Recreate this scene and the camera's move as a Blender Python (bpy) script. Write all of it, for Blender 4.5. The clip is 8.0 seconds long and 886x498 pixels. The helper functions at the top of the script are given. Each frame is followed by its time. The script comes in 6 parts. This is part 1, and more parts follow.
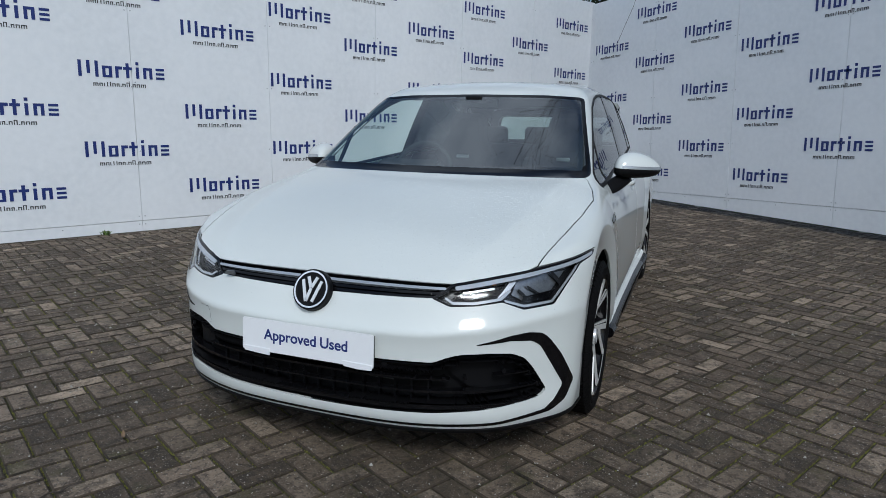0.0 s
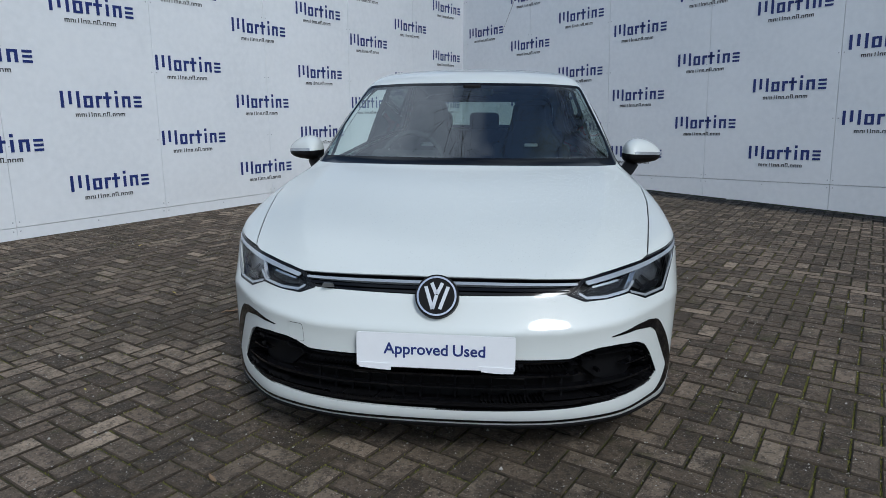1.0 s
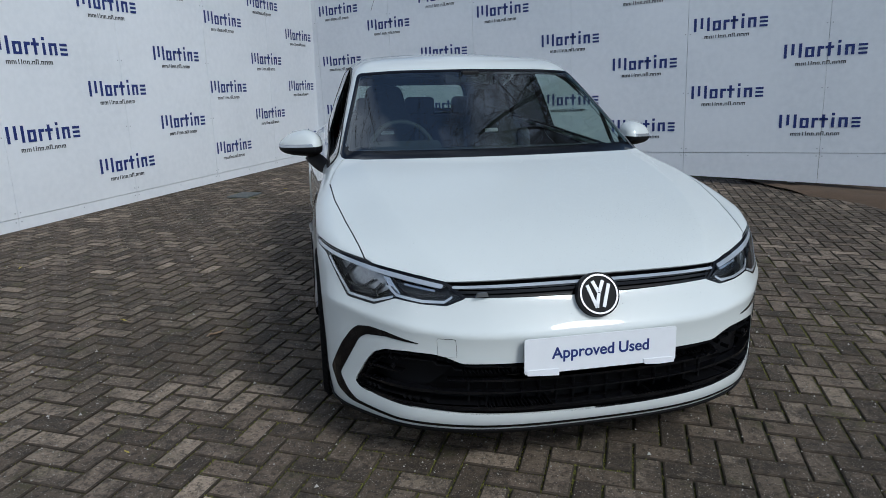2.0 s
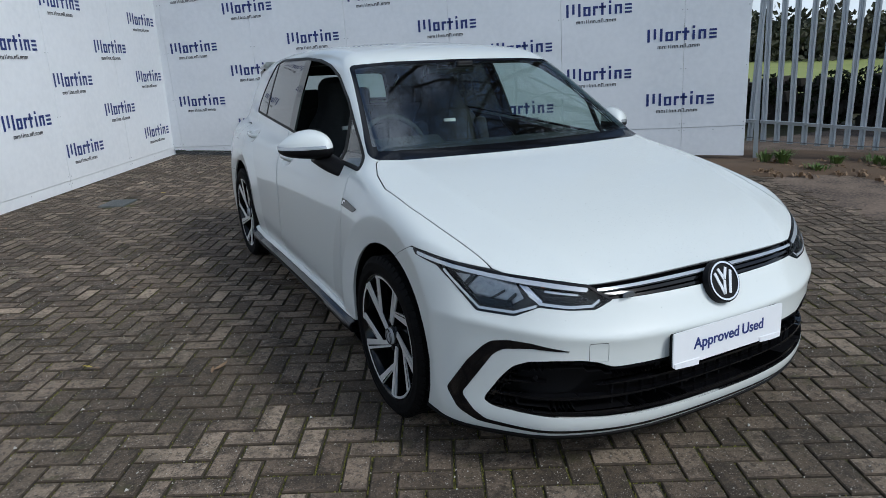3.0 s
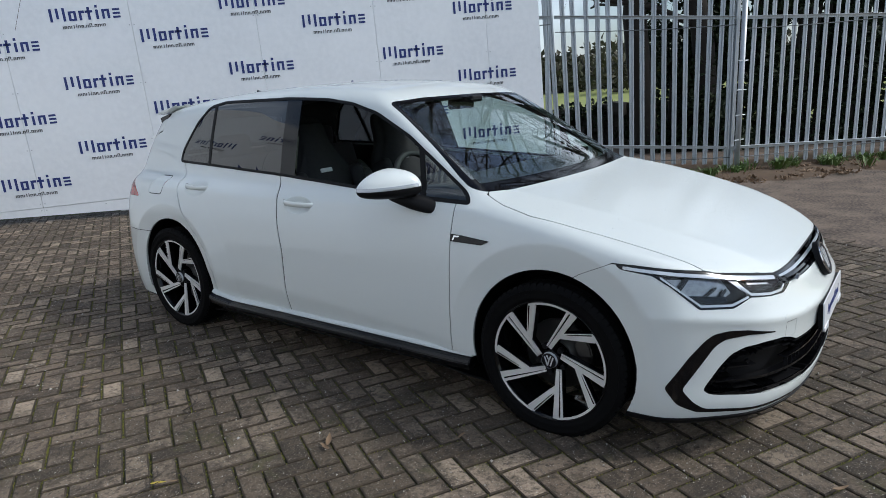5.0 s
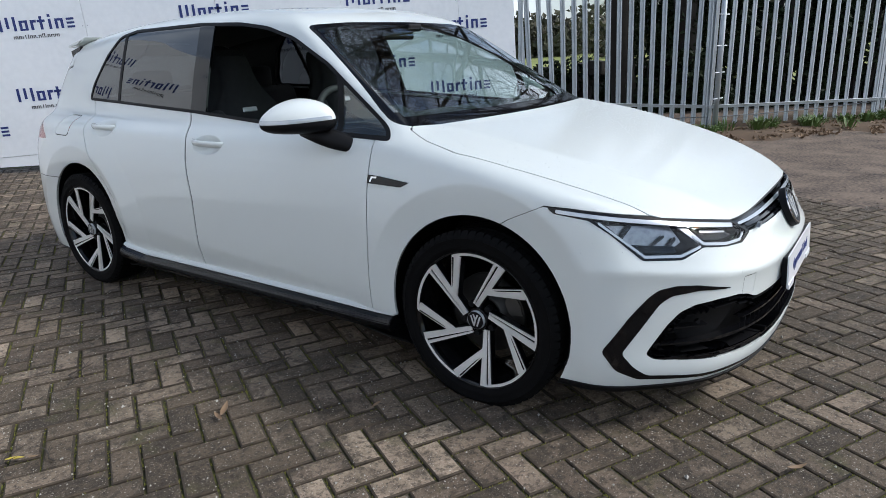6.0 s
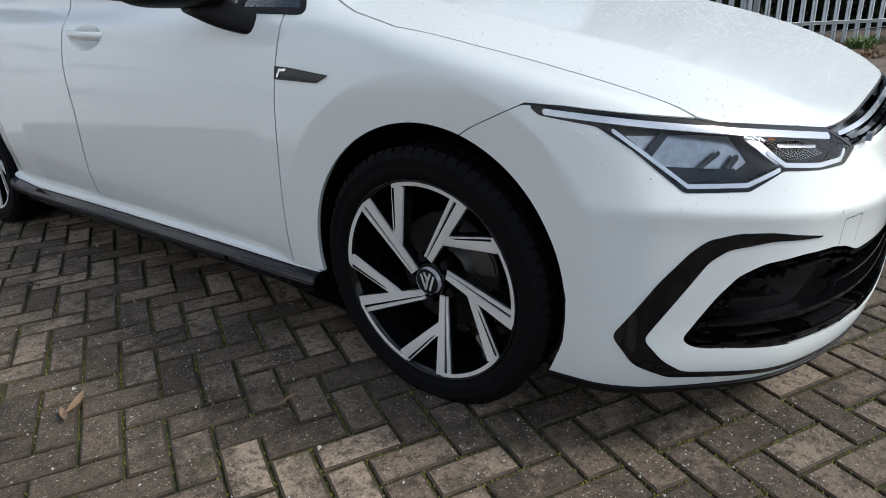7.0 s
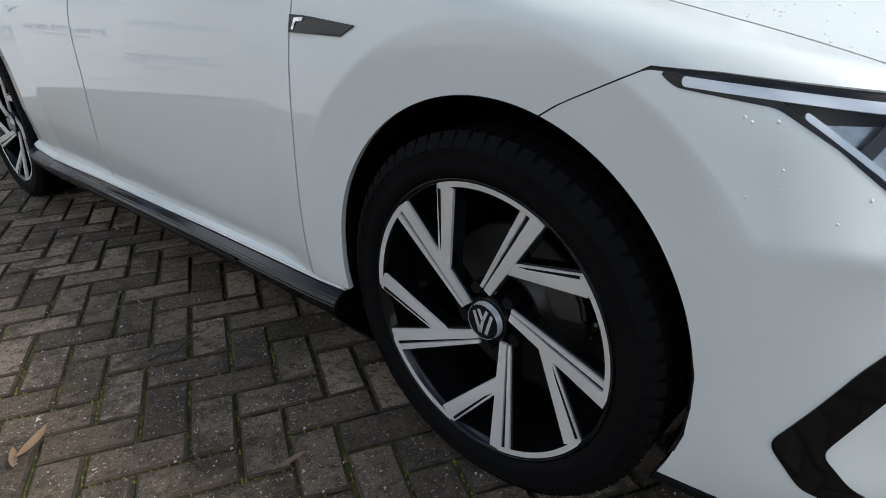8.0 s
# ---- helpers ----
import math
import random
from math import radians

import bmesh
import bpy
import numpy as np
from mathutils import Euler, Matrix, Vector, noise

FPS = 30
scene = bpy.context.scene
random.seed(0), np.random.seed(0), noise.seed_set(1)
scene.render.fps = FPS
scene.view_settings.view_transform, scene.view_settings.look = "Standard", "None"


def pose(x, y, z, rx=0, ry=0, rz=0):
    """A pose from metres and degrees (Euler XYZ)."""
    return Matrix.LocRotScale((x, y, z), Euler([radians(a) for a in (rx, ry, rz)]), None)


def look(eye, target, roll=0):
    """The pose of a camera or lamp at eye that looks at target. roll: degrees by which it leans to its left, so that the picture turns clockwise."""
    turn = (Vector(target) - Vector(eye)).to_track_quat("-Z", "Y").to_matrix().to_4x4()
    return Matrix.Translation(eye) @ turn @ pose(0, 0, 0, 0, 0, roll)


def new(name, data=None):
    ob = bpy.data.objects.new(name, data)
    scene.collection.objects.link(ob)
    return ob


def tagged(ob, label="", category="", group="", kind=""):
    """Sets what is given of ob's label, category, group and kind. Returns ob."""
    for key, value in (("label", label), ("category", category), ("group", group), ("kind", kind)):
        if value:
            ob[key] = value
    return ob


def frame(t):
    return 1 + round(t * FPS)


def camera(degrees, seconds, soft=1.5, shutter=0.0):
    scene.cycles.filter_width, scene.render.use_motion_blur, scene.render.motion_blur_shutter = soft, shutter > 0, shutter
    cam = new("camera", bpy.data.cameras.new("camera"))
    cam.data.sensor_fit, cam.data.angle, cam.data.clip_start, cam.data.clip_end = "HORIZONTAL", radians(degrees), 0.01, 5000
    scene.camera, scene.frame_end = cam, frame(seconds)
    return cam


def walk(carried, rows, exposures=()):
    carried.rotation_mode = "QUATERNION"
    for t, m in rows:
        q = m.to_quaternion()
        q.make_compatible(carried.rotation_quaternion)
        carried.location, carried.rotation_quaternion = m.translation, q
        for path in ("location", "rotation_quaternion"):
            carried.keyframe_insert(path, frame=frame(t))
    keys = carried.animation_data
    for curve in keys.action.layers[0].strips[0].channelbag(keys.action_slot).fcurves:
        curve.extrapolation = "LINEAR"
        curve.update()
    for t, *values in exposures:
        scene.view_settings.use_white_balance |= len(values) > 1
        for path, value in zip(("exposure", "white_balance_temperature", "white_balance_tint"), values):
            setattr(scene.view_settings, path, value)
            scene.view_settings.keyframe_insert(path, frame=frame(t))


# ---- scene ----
cam = camera(68.6, 8.0, soft=0.5)
PATH = [
    (0, (1.207, -2.697, 1.195), (0.499, -0.866, 0.812), 0.9),
    (0.5, (0.758, -2.769, 1.208), (0.292, -0.867, 0.805), 0.7),
    (1, (0.235, -2.864, 1.237), (0.03, -0.923, 0.801), 0.2),
    (1.5, (-0.299, -2.785, 1.273), (-0.219, -0.843, 0.804), -0.3),
    (1.7, (-0.544, -2.758, 1.279), (-0.337, -0.828, 0.798), -0.5),
    (2.8, (-1.615, -2.306, 1.35), (-0.82, -0.559, 0.791), -1.5),
    (3, (-1.765, -2.203, 1.353), (-0.876, -0.501, 0.793), -1.7),
    (3.5, (-2.137, -1.937, 1.363), (-1.024, -0.366, 0.82), -2.0),
    (4, (-2.452, -1.617, 1.346), (-1.133, -0.203, 0.837), -2.4),
    (4.2, (-2.572, -1.505, 1.341), (-1.184, -0.15, 0.855), -2.7),
    (5.3, (-3.083, -1.093, 1.39), (-1.509, 0.041, 0.903), -2.9),
    (5.5, (-3.018, -1.095, 1.354), (-1.437, 0.025, 0.858), -2.67),
    (6, (-2.624, -1.141, 1.204), (-1.071, -0.02, 0.627), -2.29),
    (6.5, (-2.243, -1.052, 1.077), (-0.718, 0.07, 0.432), -2.26),
    (7, (-1.95, -0.883, 0.954), (-0.479, 0.248, 0.206), -2.6),
    (7.5, (-1.697, -0.744, 0.834), (-0.308, 0.42, -0.013), -2.8),
    (8, (-1.591, -0.614, 0.864), (-0.275, 0.659, 0.057), -2.5),
]
walk(cam, [(t, look(eye, target, roll)) for t, eye, target, roll in PATH],
     exposures=[(0, -0.05, 5700, 5), (1.5, -0.05, 5650, 5), (3.5, 0.29, 5760, 5), (5.5, 0.58, 5950, 7), (6.5, 0.81, 6000, 8), (7, 0.74, 6080, 8), (8, 0.75, 6180, 7)])

# ==== world and light ====
SUN = Vector((0.36, -0.63, 0.66)).normalized()
world = bpy.data.worlds.new("sky")
scene.world = world
world.use_nodes = True
wn, wl = world.node_tree.nodes, world.node_tree.links
sky = wn.new("ShaderNodeTexSky")
sky.sky_type, sky.sun_disc = "NISHITA", False
sky.sun_elevation = math.asin(SUN.z)
sky.sun_rotation = math.atan2(SUN.x, SUN.y)
sky.air_density, sky.dust_density, sky.ozone_density = 1.0, 2.0, 1.0
# broken cloud over the blue
tc = wn.new("ShaderNodeTexCoord")
cn = wn.new("ShaderNodeTexNoise")
cn.inputs["Scale"].default_value, cn.inputs["Detail"].default_value = 2.6, 7
cr = wn.new("ShaderNodeValToRGB")
cr.color_ramp.elements[0].position, cr.color_ramp.elements[1].position = 0.44, 0.66
cm = wn.new("ShaderNodeMix")
cm.data_type = "RGBA"
wl.new(tc.outputs["Generated"], cn.inputs["Vector"])
wl.new(cn.outputs["Fac"], cr.inputs["Fac"])
wl.new(cr.outputs["Color"], cm.inputs["Factor"])
wl.new(sky.outputs["Color"], cm.inputs[6])
cm.inputs[7].default_value = (9.0, 9.4, 10.0, 1)
wl.new(cm.outputs[2], wn["Background"].inputs["Color"])
wn["Background"].inputs["Strength"].default_value = 0.09
lamp = bpy.data.lights.new("sun", "SUN")
lamp.energy, lamp.angle, lamp.color = 1.9, radians(14), (1.0, 0.95, 0.88)
sun = new("sun", lamp)
sun.matrix_world = look(SUN * 30, (0, 0, 0))

# ==== materials ====


def material(name, color, rough=0.5, metal=0.0, scale=0.0, amount=0.25, bump=0.0, bump_scale=0.0, coat=0.0, tint=None, specular=0.5):
    """A principled material; scale > 0 gives two sizes of mottling towards tint, bump gives a fine relief."""
    m = bpy.data.materials.new(name)
    m.use_nodes = True
    n, l = m.node_tree.nodes, m.node_tree.links
    b = n["Principled BSDF"]
    b.inputs["Base Color"].default_value = (*color, 1)
    b.inputs["Roughness"].default_value, b.inputs["Metallic"].default_value = rough, metal
    b.inputs["Coat Weight"].default_value, b.inputs["Coat Roughness"].default_value = coat, 0.012
    b.inputs["Specular IOR Level"].default_value = specular
    tex = n.new("ShaderNodeTexCoord")
    if scale:
        big, small = n.new("ShaderNodeTexNoise"), n.new("ShaderNodeTexNoise")
        big.inputs["Scale"].default_value, small.inputs["Scale"].default_value = scale, scale * 14
        big.inputs["Detail"].default_value = small.inputs["Detail"].default_value = 5
        add = n.new("ShaderNodeMath")
        add.operation = "MULTIPLY"
        ramp = n.new("ShaderNodeMapRange")
        ramp.inputs[1].default_value, ramp.inputs[2].default_value = 0.12, 0.42
        ramp.inputs[4].default_value = amount
        mix = n.new("ShaderNodeMix")
        mix.data_type = "RGBA"
        mix.inputs[6].default_value = (*color, 1)
        mix.inputs[7].default_value = (*(tint or [c * 0.4 for c in color]), 1)
        for s in (big, small):
            l.new(tex.outputs["Object"], s.inputs["Vector"])
        l.new(big.outputs["Fac"], add.inputs[0])
        l.new(small.outputs["Fac"], add.inputs[1])
        l.new(add.outputs[0], ramp.inputs[0])
        l.new(ramp.outputs[0], mix.inputs["Factor"])
        l.new(mix.outputs[2], b.inputs["Base Color"])
    if bump:
        nb, bp = n.new("ShaderNodeTexNoise"), n.new("ShaderNodeBump")
        nb.inputs["Scale"].default_value, nb.inputs["Detail"].default_value = bump_scale or 200, 4
        bp.inputs["Strength"].default_value, bp.inputs["Distance"].default_value = bump, 0.002
        l.new(tex.outputs["Object"], nb.inputs["Vector"])
        l.new(nb.outputs["Fac"], bp.inputs["Height"])
        l.new(bp.outputs["Normal"], b.inputs["Normal"])
    return m


def glass(name, tint, gloss=1.0, head_on=0.08):
    """Thin pane: clear or tinted, mirroring head_on of the light square on and all of it at a glance, alike from both sides."""
    m = bpy.data.materials.new(name)
    m.use_nodes = True
    n, l = m.node_tree.nodes, m.node_tree.links
    n.remove(n["Principled BSDF"])
    clear, shine, mix, fr = (n.new("ShaderNode" + k) for k in ("BsdfTransparent", "BsdfGlossy", "MixShader", "LayerWeight"))
    power, scale = n.new("ShaderNodeMath"), n.new("ShaderNodeMapRange")
    clear.inputs["Color"].default_value = (*tint, 1)
    shine.inputs["Roughness"].default_value = 0.0
    shine.inputs["Color"].default_value = (gloss, gloss, gloss, 1)
    fr.inputs["Blend"].default_value = 0.5
    power.operation = "POWER"
    power.inputs[1].default_value = 4.5
    scale.inputs[3].default_value = head_on
    l.new(fr.outputs["Facing"], power.inputs[0])
    l.new(power.outputs[0], scale.inputs[0])
    l.new(scale.outputs[0], mix.inputs[0])
    l.new(clear.outputs[0], mix.inputs[1])
    l.new(shine.outputs[0], mix.inputs[2])
    l.new(mix.outputs[0], n["Material Output"].inputs["Surface"])
    return m


def paving(name, source):
    """Concrete block: each one its own grey-brown, with dark damp stains, pale wear and moss at random."""
    m = bpy.data.materials.new(name)
    m.use_nodes = True
    n, l = m.node_tree.nodes, m.node_tree.links
    b = n["Principled BSDF"]
    geo = n.new("ShaderNodeNewGeometry")
    info = n.new("ShaderNodeObjectInfo")
    rnd = info.outputs["Random"] if source == "object" else geo.outputs["Random Per Island"]
    shade = n.new("ShaderNodeValToRGB")
    e = shade.color_ramp.elements
    e[0].position, e[0].color = 0.0, (0.106, 0.077, 0.054, 1)
    e[1].position, e[1].color = 1.0, (0.400, 0.312, 0.230, 1)
    mid = shade.color_ramp.elements.new(0.35)
    mid.color = (0.170, 0.126, 0.090, 1)
    mid = shade.color_ramp.elements.new(0.75)
    mid.color = (0.258, 0.196, 0.145, 1)
    l.new(rnd, shade.inputs["Fac"])
    # a second chance number for each block: how much grime it holds
    other, hold = n.new("ShaderNodeMath"), n.new("ShaderNodeMath")
    other.operation, hold.operation = "MULTIPLY", "FRACT"
    other.inputs[1].default_value = 17.31
    l.new(rnd, other.inputs[0])
    l.new(other.outputs[0], hold.inputs[0])

    def grime(scale, lo, hi, spread):
        """Blotches whose threshold shifts from block to block, so that they break off at the joints."""
        t, r, shift = n.new("ShaderNodeTexNoise"), n.new("ShaderNodeMapRange"), n.new("ShaderNodeMath")
        t.inputs["Scale"].default_value, t.inputs["Detail"].default_value, t.inputs["Roughness"].default_value = scale, 7, 0.7
        shift.operation = "MULTIPLY_ADD"
        shift.inputs[1].default_value = spread
        r.inputs[1].default_value, r.inputs[2].default_value = lo + spread / 2, hi + spread / 2
        l.new(geo.outputs["Position"], t.inputs["Vector"])
        l.new(hold.outputs[0], shift.inputs[0])
        l.new(t.outputs["Fac"], shift.inputs[2])
        l.new(shift.outputs[0], r.inputs[0])
        return r.outputs[0]

    def blotch(scale, lo, hi, detail=6):
        t, r = n.new("ShaderNodeTexNoise"), n.new("ShaderNodeMapRange")
        t.inputs["Scale"].default_value, t.inputs["Detail"].default_value, t.inputs["Roughness"].default_value = scale, detail, 0.65
        r.inputs[1].default_value, r.inputs[2].default_value = lo, hi
        l.new(geo.outputs["Position"], t.inputs["Vector"])
        l.new(t.outputs["Fac"], r.inputs[0])
        return r.outputs[0]

    def blend(fac, a, color, weight):
        mul, mix = n.new("ShaderNodeMath"), n.new("ShaderNodeMix")
        mul.operation, mix.data_type = "MULTIPLY", "RGBA"
        mul.inputs[1].default_value = weight
        l.new(fac, mul.inputs[0])
        l.new(mul.outputs[0], mix.inputs["Factor"])
        l.new(a, mix.inputs[6])
        mix.inputs[7].default_value = (*color, 1)
        return mix.outputs[2]

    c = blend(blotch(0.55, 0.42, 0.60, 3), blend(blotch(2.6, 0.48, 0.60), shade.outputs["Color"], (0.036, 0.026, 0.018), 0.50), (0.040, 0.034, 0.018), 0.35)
    c = blend(grime(9, 0.47, 0.62, 0.16), c, (0.032, 0.024, 0.0165), 0.70)
    c = blend(grime(24, 0.50, 0.60, 0.08), c, (0.026, 0.019, 0.013), 0.60)
    c = blend(blotch(46, 0.52, 0.64, 4), c, (0.020, 0.015, 0.011), 0.65)
    c = blend(blotch(140, 0.64, 0.69, 2), c, (0.50, 0.46, 0.40), 0.85)
    c = blend(blotch(330, 0.60, 0.70, 2), c, (0.30, 0.27, 0.23), 0.5)
    c = blend(blotch(120, 0.55, 0.68, 2), c, (0.020, 0.016, 0.012), 0.7)
    c = blend(blotch(5.1, 0.58, 0.72), c, (0.060, 0.062, 0.014), 0.6)
    l.new(c, b.inputs["Base Color"])
    b.inputs["Roughness"].default_value = 0.82
    b.inputs["Specular IOR Level"].default_value = 0.35
    t, bp = n.new("ShaderNodeTexNoise"), n.new("ShaderNodeBump")
    t.inputs["Scale"].default_value, t.inputs["Detail"].default_value = 260, 5
    bp.inputs["Strength"].default_value, bp.inputs["Distance"].default_value = 0.8, 0.004
    l.new(geo.outputs["Position"], t.inputs["Vector"])
    l.new(t.outputs["Fac"], bp.inputs["Height"])
    l.new(bp.outputs["Normal"], b.inputs["Normal"])
    return m


paint = material("white_paint", (0.66, 0.69, 0.678), 0.42, coat=1.0, specular=0.3, scale=6, amount=0.04, tint=(0.62, 0.64, 0.63))
paint_wet = material("white_paint_wet", (0.655, 0.685, 0.673), 0.45, coat=0.8, specular=0.3, scale=14, amount=0.10, tint=(0.56, 0.59, 0.58), bump=0.30, bump_scale=240)
paint_wet.node_tree.nodes["Principled BSDF"].inputs["Coat Roughness"].default_value = 0.14
gloss_black = material("gloss_black", (0.004, 0.004, 0.005), 0.08, specular=0.35)
satin_black = material("satin_black_plastic", (0.005, 0.005, 0.006), 0.5, bump=0.15, bump_scale=600, specular=0.15)
gap_dark = material("shut_line_shadow_gap", (0.012, 0.012, 0.013), 0.7)
cabin_dark = material("cabin_trim", (0.022, 0.022, 0.024), 0.7, bump=0.2, bump_scale=400)
cabin_light = material("headliner_cloth", (0.16, 0.16, 0.155), 0.9)
seat_cloth = material("seat_cloth", (0.020, 0.021, 0.023), 0.9, scale=40, amount=0.4, tint=(0.04, 0.04, 0.042), bump=0.4, bump_scale=700)
badge_silver = material("badge_silver", (0.74, 0.75, 0.77), 0.2, 0.4)
chrome = material("chrome", (0.82, 0.83, 0.85), 0.06, 1.0)
machined = material("machined_alloy", (0.78, 0.78, 0.77), 0.36, 0.45, bump=0.08, bump_scale=900)
rubber = material("tyre_rubber", (0.0045, 0.0045, 0.005), 0.72, scale=12, amount=0.3, tint=(0.010, 0.0095, 0.009), bump=0.8, bump_scale=260, specular=0.06)
steel = material("brake_steel", (0.10, 0.095, 0.09), 0.5, 0.8, scale=30, amount=0.4)
steel_edge = material("trim_highlight_edge", (0.20, 0.21, 0.22), 0.3, 0.6)
lamp_grey = material("lamp_bezel", (0.012, 0.012, 0.014), 0.3)
lamp_silver = material("lamp_reflector", (0.70, 0.71, 0.73), 0.24, 1.0)
water = material("rain_water", (0.68, 0.71, 0.70), 0.10, coat=0.6)
lamp_bowl = material("lamp_bowl", (0.46, 0.47, 0.49), 0.28, 0.9, scale=60, amount=0.6, tint=(0.10, 0.10, 0.11))
lamp_guide = material("lamp_light_guide", (0.50, 0.53, 0.57), 0.16, 0.5)
red_lens = material("red_lens", (0.30, 0.01, 0.012), 0.1, coat=0.5)
amber = material("amber_lens", (0.55, 0.16, 0.02), 0.25)
screen_glass = glass("screen_glass", (0.74, 0.89, 0.84), head_on=0.20)
side_glass = glass("side_glass", (0.84, 0.90, 0.88))
privacy_glass = glass("privacy_glass", (0.055, 0.058, 0.062), 0.95, 0.10)
rear_glass = glass("rear_screen_glass", (0.50, 0.56, 0.54))
lens_glass = glass("lamp_lens", (0.93, 0.94, 0.95), 0.7, 0.03)
plate_white = material("plate_white", (0.80, 0.81, 0.84), 0.3, coat=0.3, scale=30, amount=0.05)
navy = material("navy_print", (0.012, 0.028, 0.165), 0.45, scale=25, amount=0.15)
grey_print = material("grey_print", (0.055, 0.055, 0.062), 0.5, scale=25, amount=0.15)
board_white = material("white_sheet", (0.79, 0.81, 0.84), 0.42, scale=1.1, amount=0.30, tint=(0.55, 0.58, 0.62), bump=0.05, bump_scale=40)
rivet_mat = material("rivet_head", (0.42, 0.44, 0.47), 0.4, 0.5)
galv = material("galvanised_steel", (0.52, 0.55, 0.58), 0.45, 0.45, scale=9, amount=0.55, tint=(0.33, 0.36, 0.39), bump=0.1, bump_scale=300)
# galvanised steel of the tie bars, with their shade put into the colour
galv_shaded = material("shaded_steel_bar", (0.16, 0.17, 0.18), 0.7, 0.2, scale=9, amount=0.5, tint=(0.09, 0.09, 0.09))
bark = material("bark", (0.034, 0.028, 0.022), 0.95, scale=7, amount=0.8, tint=(0.012, 0.010, 0.008), bump=0.9, bump_scale=40)
twig_mat = material("bare_twig", (0.05, 0.04, 0.032), 0.9, scale=7, amount=0.4)
leaf_dark = material("ivy_leaf", (0.012, 0.021, 0.007), 0.6, scale=3, amount=0.6, tint=(0.030, 0.042, 0.012), specular=0.25)
leaf_far = material("far_wood_leaf", (0.040, 0.050, 0.022), 0.8, scale=0.12, amount=0.9, tint=(0.075, 0.058, 0.040))
leaf_green = material("weed_leaf", (0.075, 0.13, 0.025), 0.6, scale=5, amount=0.5, tint=(0.12, 0.15, 0.04))
leaf_dry = material("dry_leaf", (0.22, 0.145, 0.085), 0.7, scale=30, amount=0.5, tint=(0.14, 0.08, 0.04))
leaf_yellow = material("yellow_leaf", (0.42, 0.33, 0.05), 0.6, scale=30, amount=0.3)
tarmac = material("old_tarmac", (0.200, 0.148, 0.112), 0.9, scale=2.6, amount=1.0, tint=(0.022, 0.016, 0.012), bump=1.0, bump_scale=60)
gravel_mat = material("loose_gravel", (0.20, 0.165, 0.13), 0.9, scale=11, amount=0.9, tint=(0.06, 0.045, 0.034))
soil = material("bare_soil", (0.115, 0.072, 0.042), 0.95, scale=4, amount=0.7, tint=(0.05, 0.034, 0.02), bump=1.0, bump_scale=60)
meadow = material("field_grass", (0.20, 0.24, 0.055), 0.9, scale=0.35, amount=0.7, tint=(0.30, 0.29, 0.10), bump=1.0, bump_scale=12)
joint = material("mossy_joint_sand", (0.014, 0.011, 0.007), 0.95, scale=2.2, amount=0.9, tint=(0.085, 0.085, 0.016), bump=1.0, bump_scale=220)
moss = material("moss", (0.085, 0.090, 0.013), 0.95, scale=9, amount=0.9, tint=(0.185, 0.175, 0.032))
block_edge = material("dirty_block_edge", (0.075, 0.055, 0.037), 0.95, scale=5, amount=1.0, tint=(0.014, 0.011, 0.008), bump=1.0, bump_scale=200)
stone = material("field_stone", (0.075, 0.065, 0.055), 0.95, scale=5, amount=0.6, bump=0.9, bump_scale=25)
cover_metal = material("drain_cover_steel", (0.13, 0.14, 0.14), 0.6, 0.4, scale=14, amount=0.5, bump=0.5, bump_scale=120)
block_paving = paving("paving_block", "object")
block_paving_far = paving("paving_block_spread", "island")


# ==== mesh helpers ====
def link_mesh(name, verts, faces, mat, parent=None, label="", smooth=False, mats=None, slots=None):
    me = bpy.data.meshes.new(name)
    me.from_pydata([tuple(v) for v in verts], [], [tuple(f) for f in faces])
    for m in (mats or [mat]):
        me.materials.append(m)
    if slots is not None:
        me.polygons.foreach_set("material_index", np.array(slots, dtype=np.int32))
    if smooth:
        me.polygons.foreach_set("use_smooth", np.ones(len(me.polygons), dtype=bool))
    me.update()
    ob = new(name, me)
    if parent is not None:
        ob.parent = parent
    if label:
        ob["label"] = label
    return ob


def part(name, bm, mat, parent, label="", smooth=False):
    me = bpy.data.meshes.new(name)
    bm.to_mesh(me)
    bm.free()
    me.materials.append(mat)
    if smooth:
        me.polygons.foreach_set("use_smooth", np.ones(len(me.polygons), dtype=bool))
    ob = new(name, me)
    ob.parent = parent
    if label:
        ob["label"] = label
    return ob


def box(bm, lo, hi, bevel=0.0, segments=2, turn=None):
    """A box with bevelled edges, added to bm."""
    lo, hi = Vector(lo), Vector(hi)
    m = Matrix.Translation((lo + hi) / 2) @ (turn or Matrix()) @ Matrix.Diagonal((*(hi - lo), 1))
    made = bmesh.ops.create_cube(bm, size=1, matrix=m)["verts"]
    if bevel:
        edges = {e for v in made for e in v.link_edges}
        bmesh.ops.bevel(bm, geom=list(edges), offset=bevel, segments=segments, affect="EDGES", profile=0.5)


def tube(bm, points, radii, sides=8):
    """A round bar along points with a radius at each."""
    rings = []
    pts = [Vector(p) for p in points]
    up = Vector((0.013, 0.021, 1))
    for i, p in enumerate(pts):
        d = (pts[min(i + 1, len(pts) - 1)] - pts[max(i - 1, 0)]).normalized()
        a = d.cross(up if abs(d.z) < 0.95 else Vector((1, 0.1, 0))).normalized()
        b = d.cross(a)
        rings.append([bm.verts.new(p + (a * math.cos(k) + b * math.sin(k)) * radii[i]) for k in (2 * math.pi * j / sides for j in range(sides))])
    for r, s in zip(rings, rings[1:]):
        for j in range(sides):
            bm.faces.new((r[j], r[(j + 1) % sides], s[(j + 1) % sides], s[j]))
    bm.faces.new(rings[0][::-1])
    bm.faces.new(rings[-1])


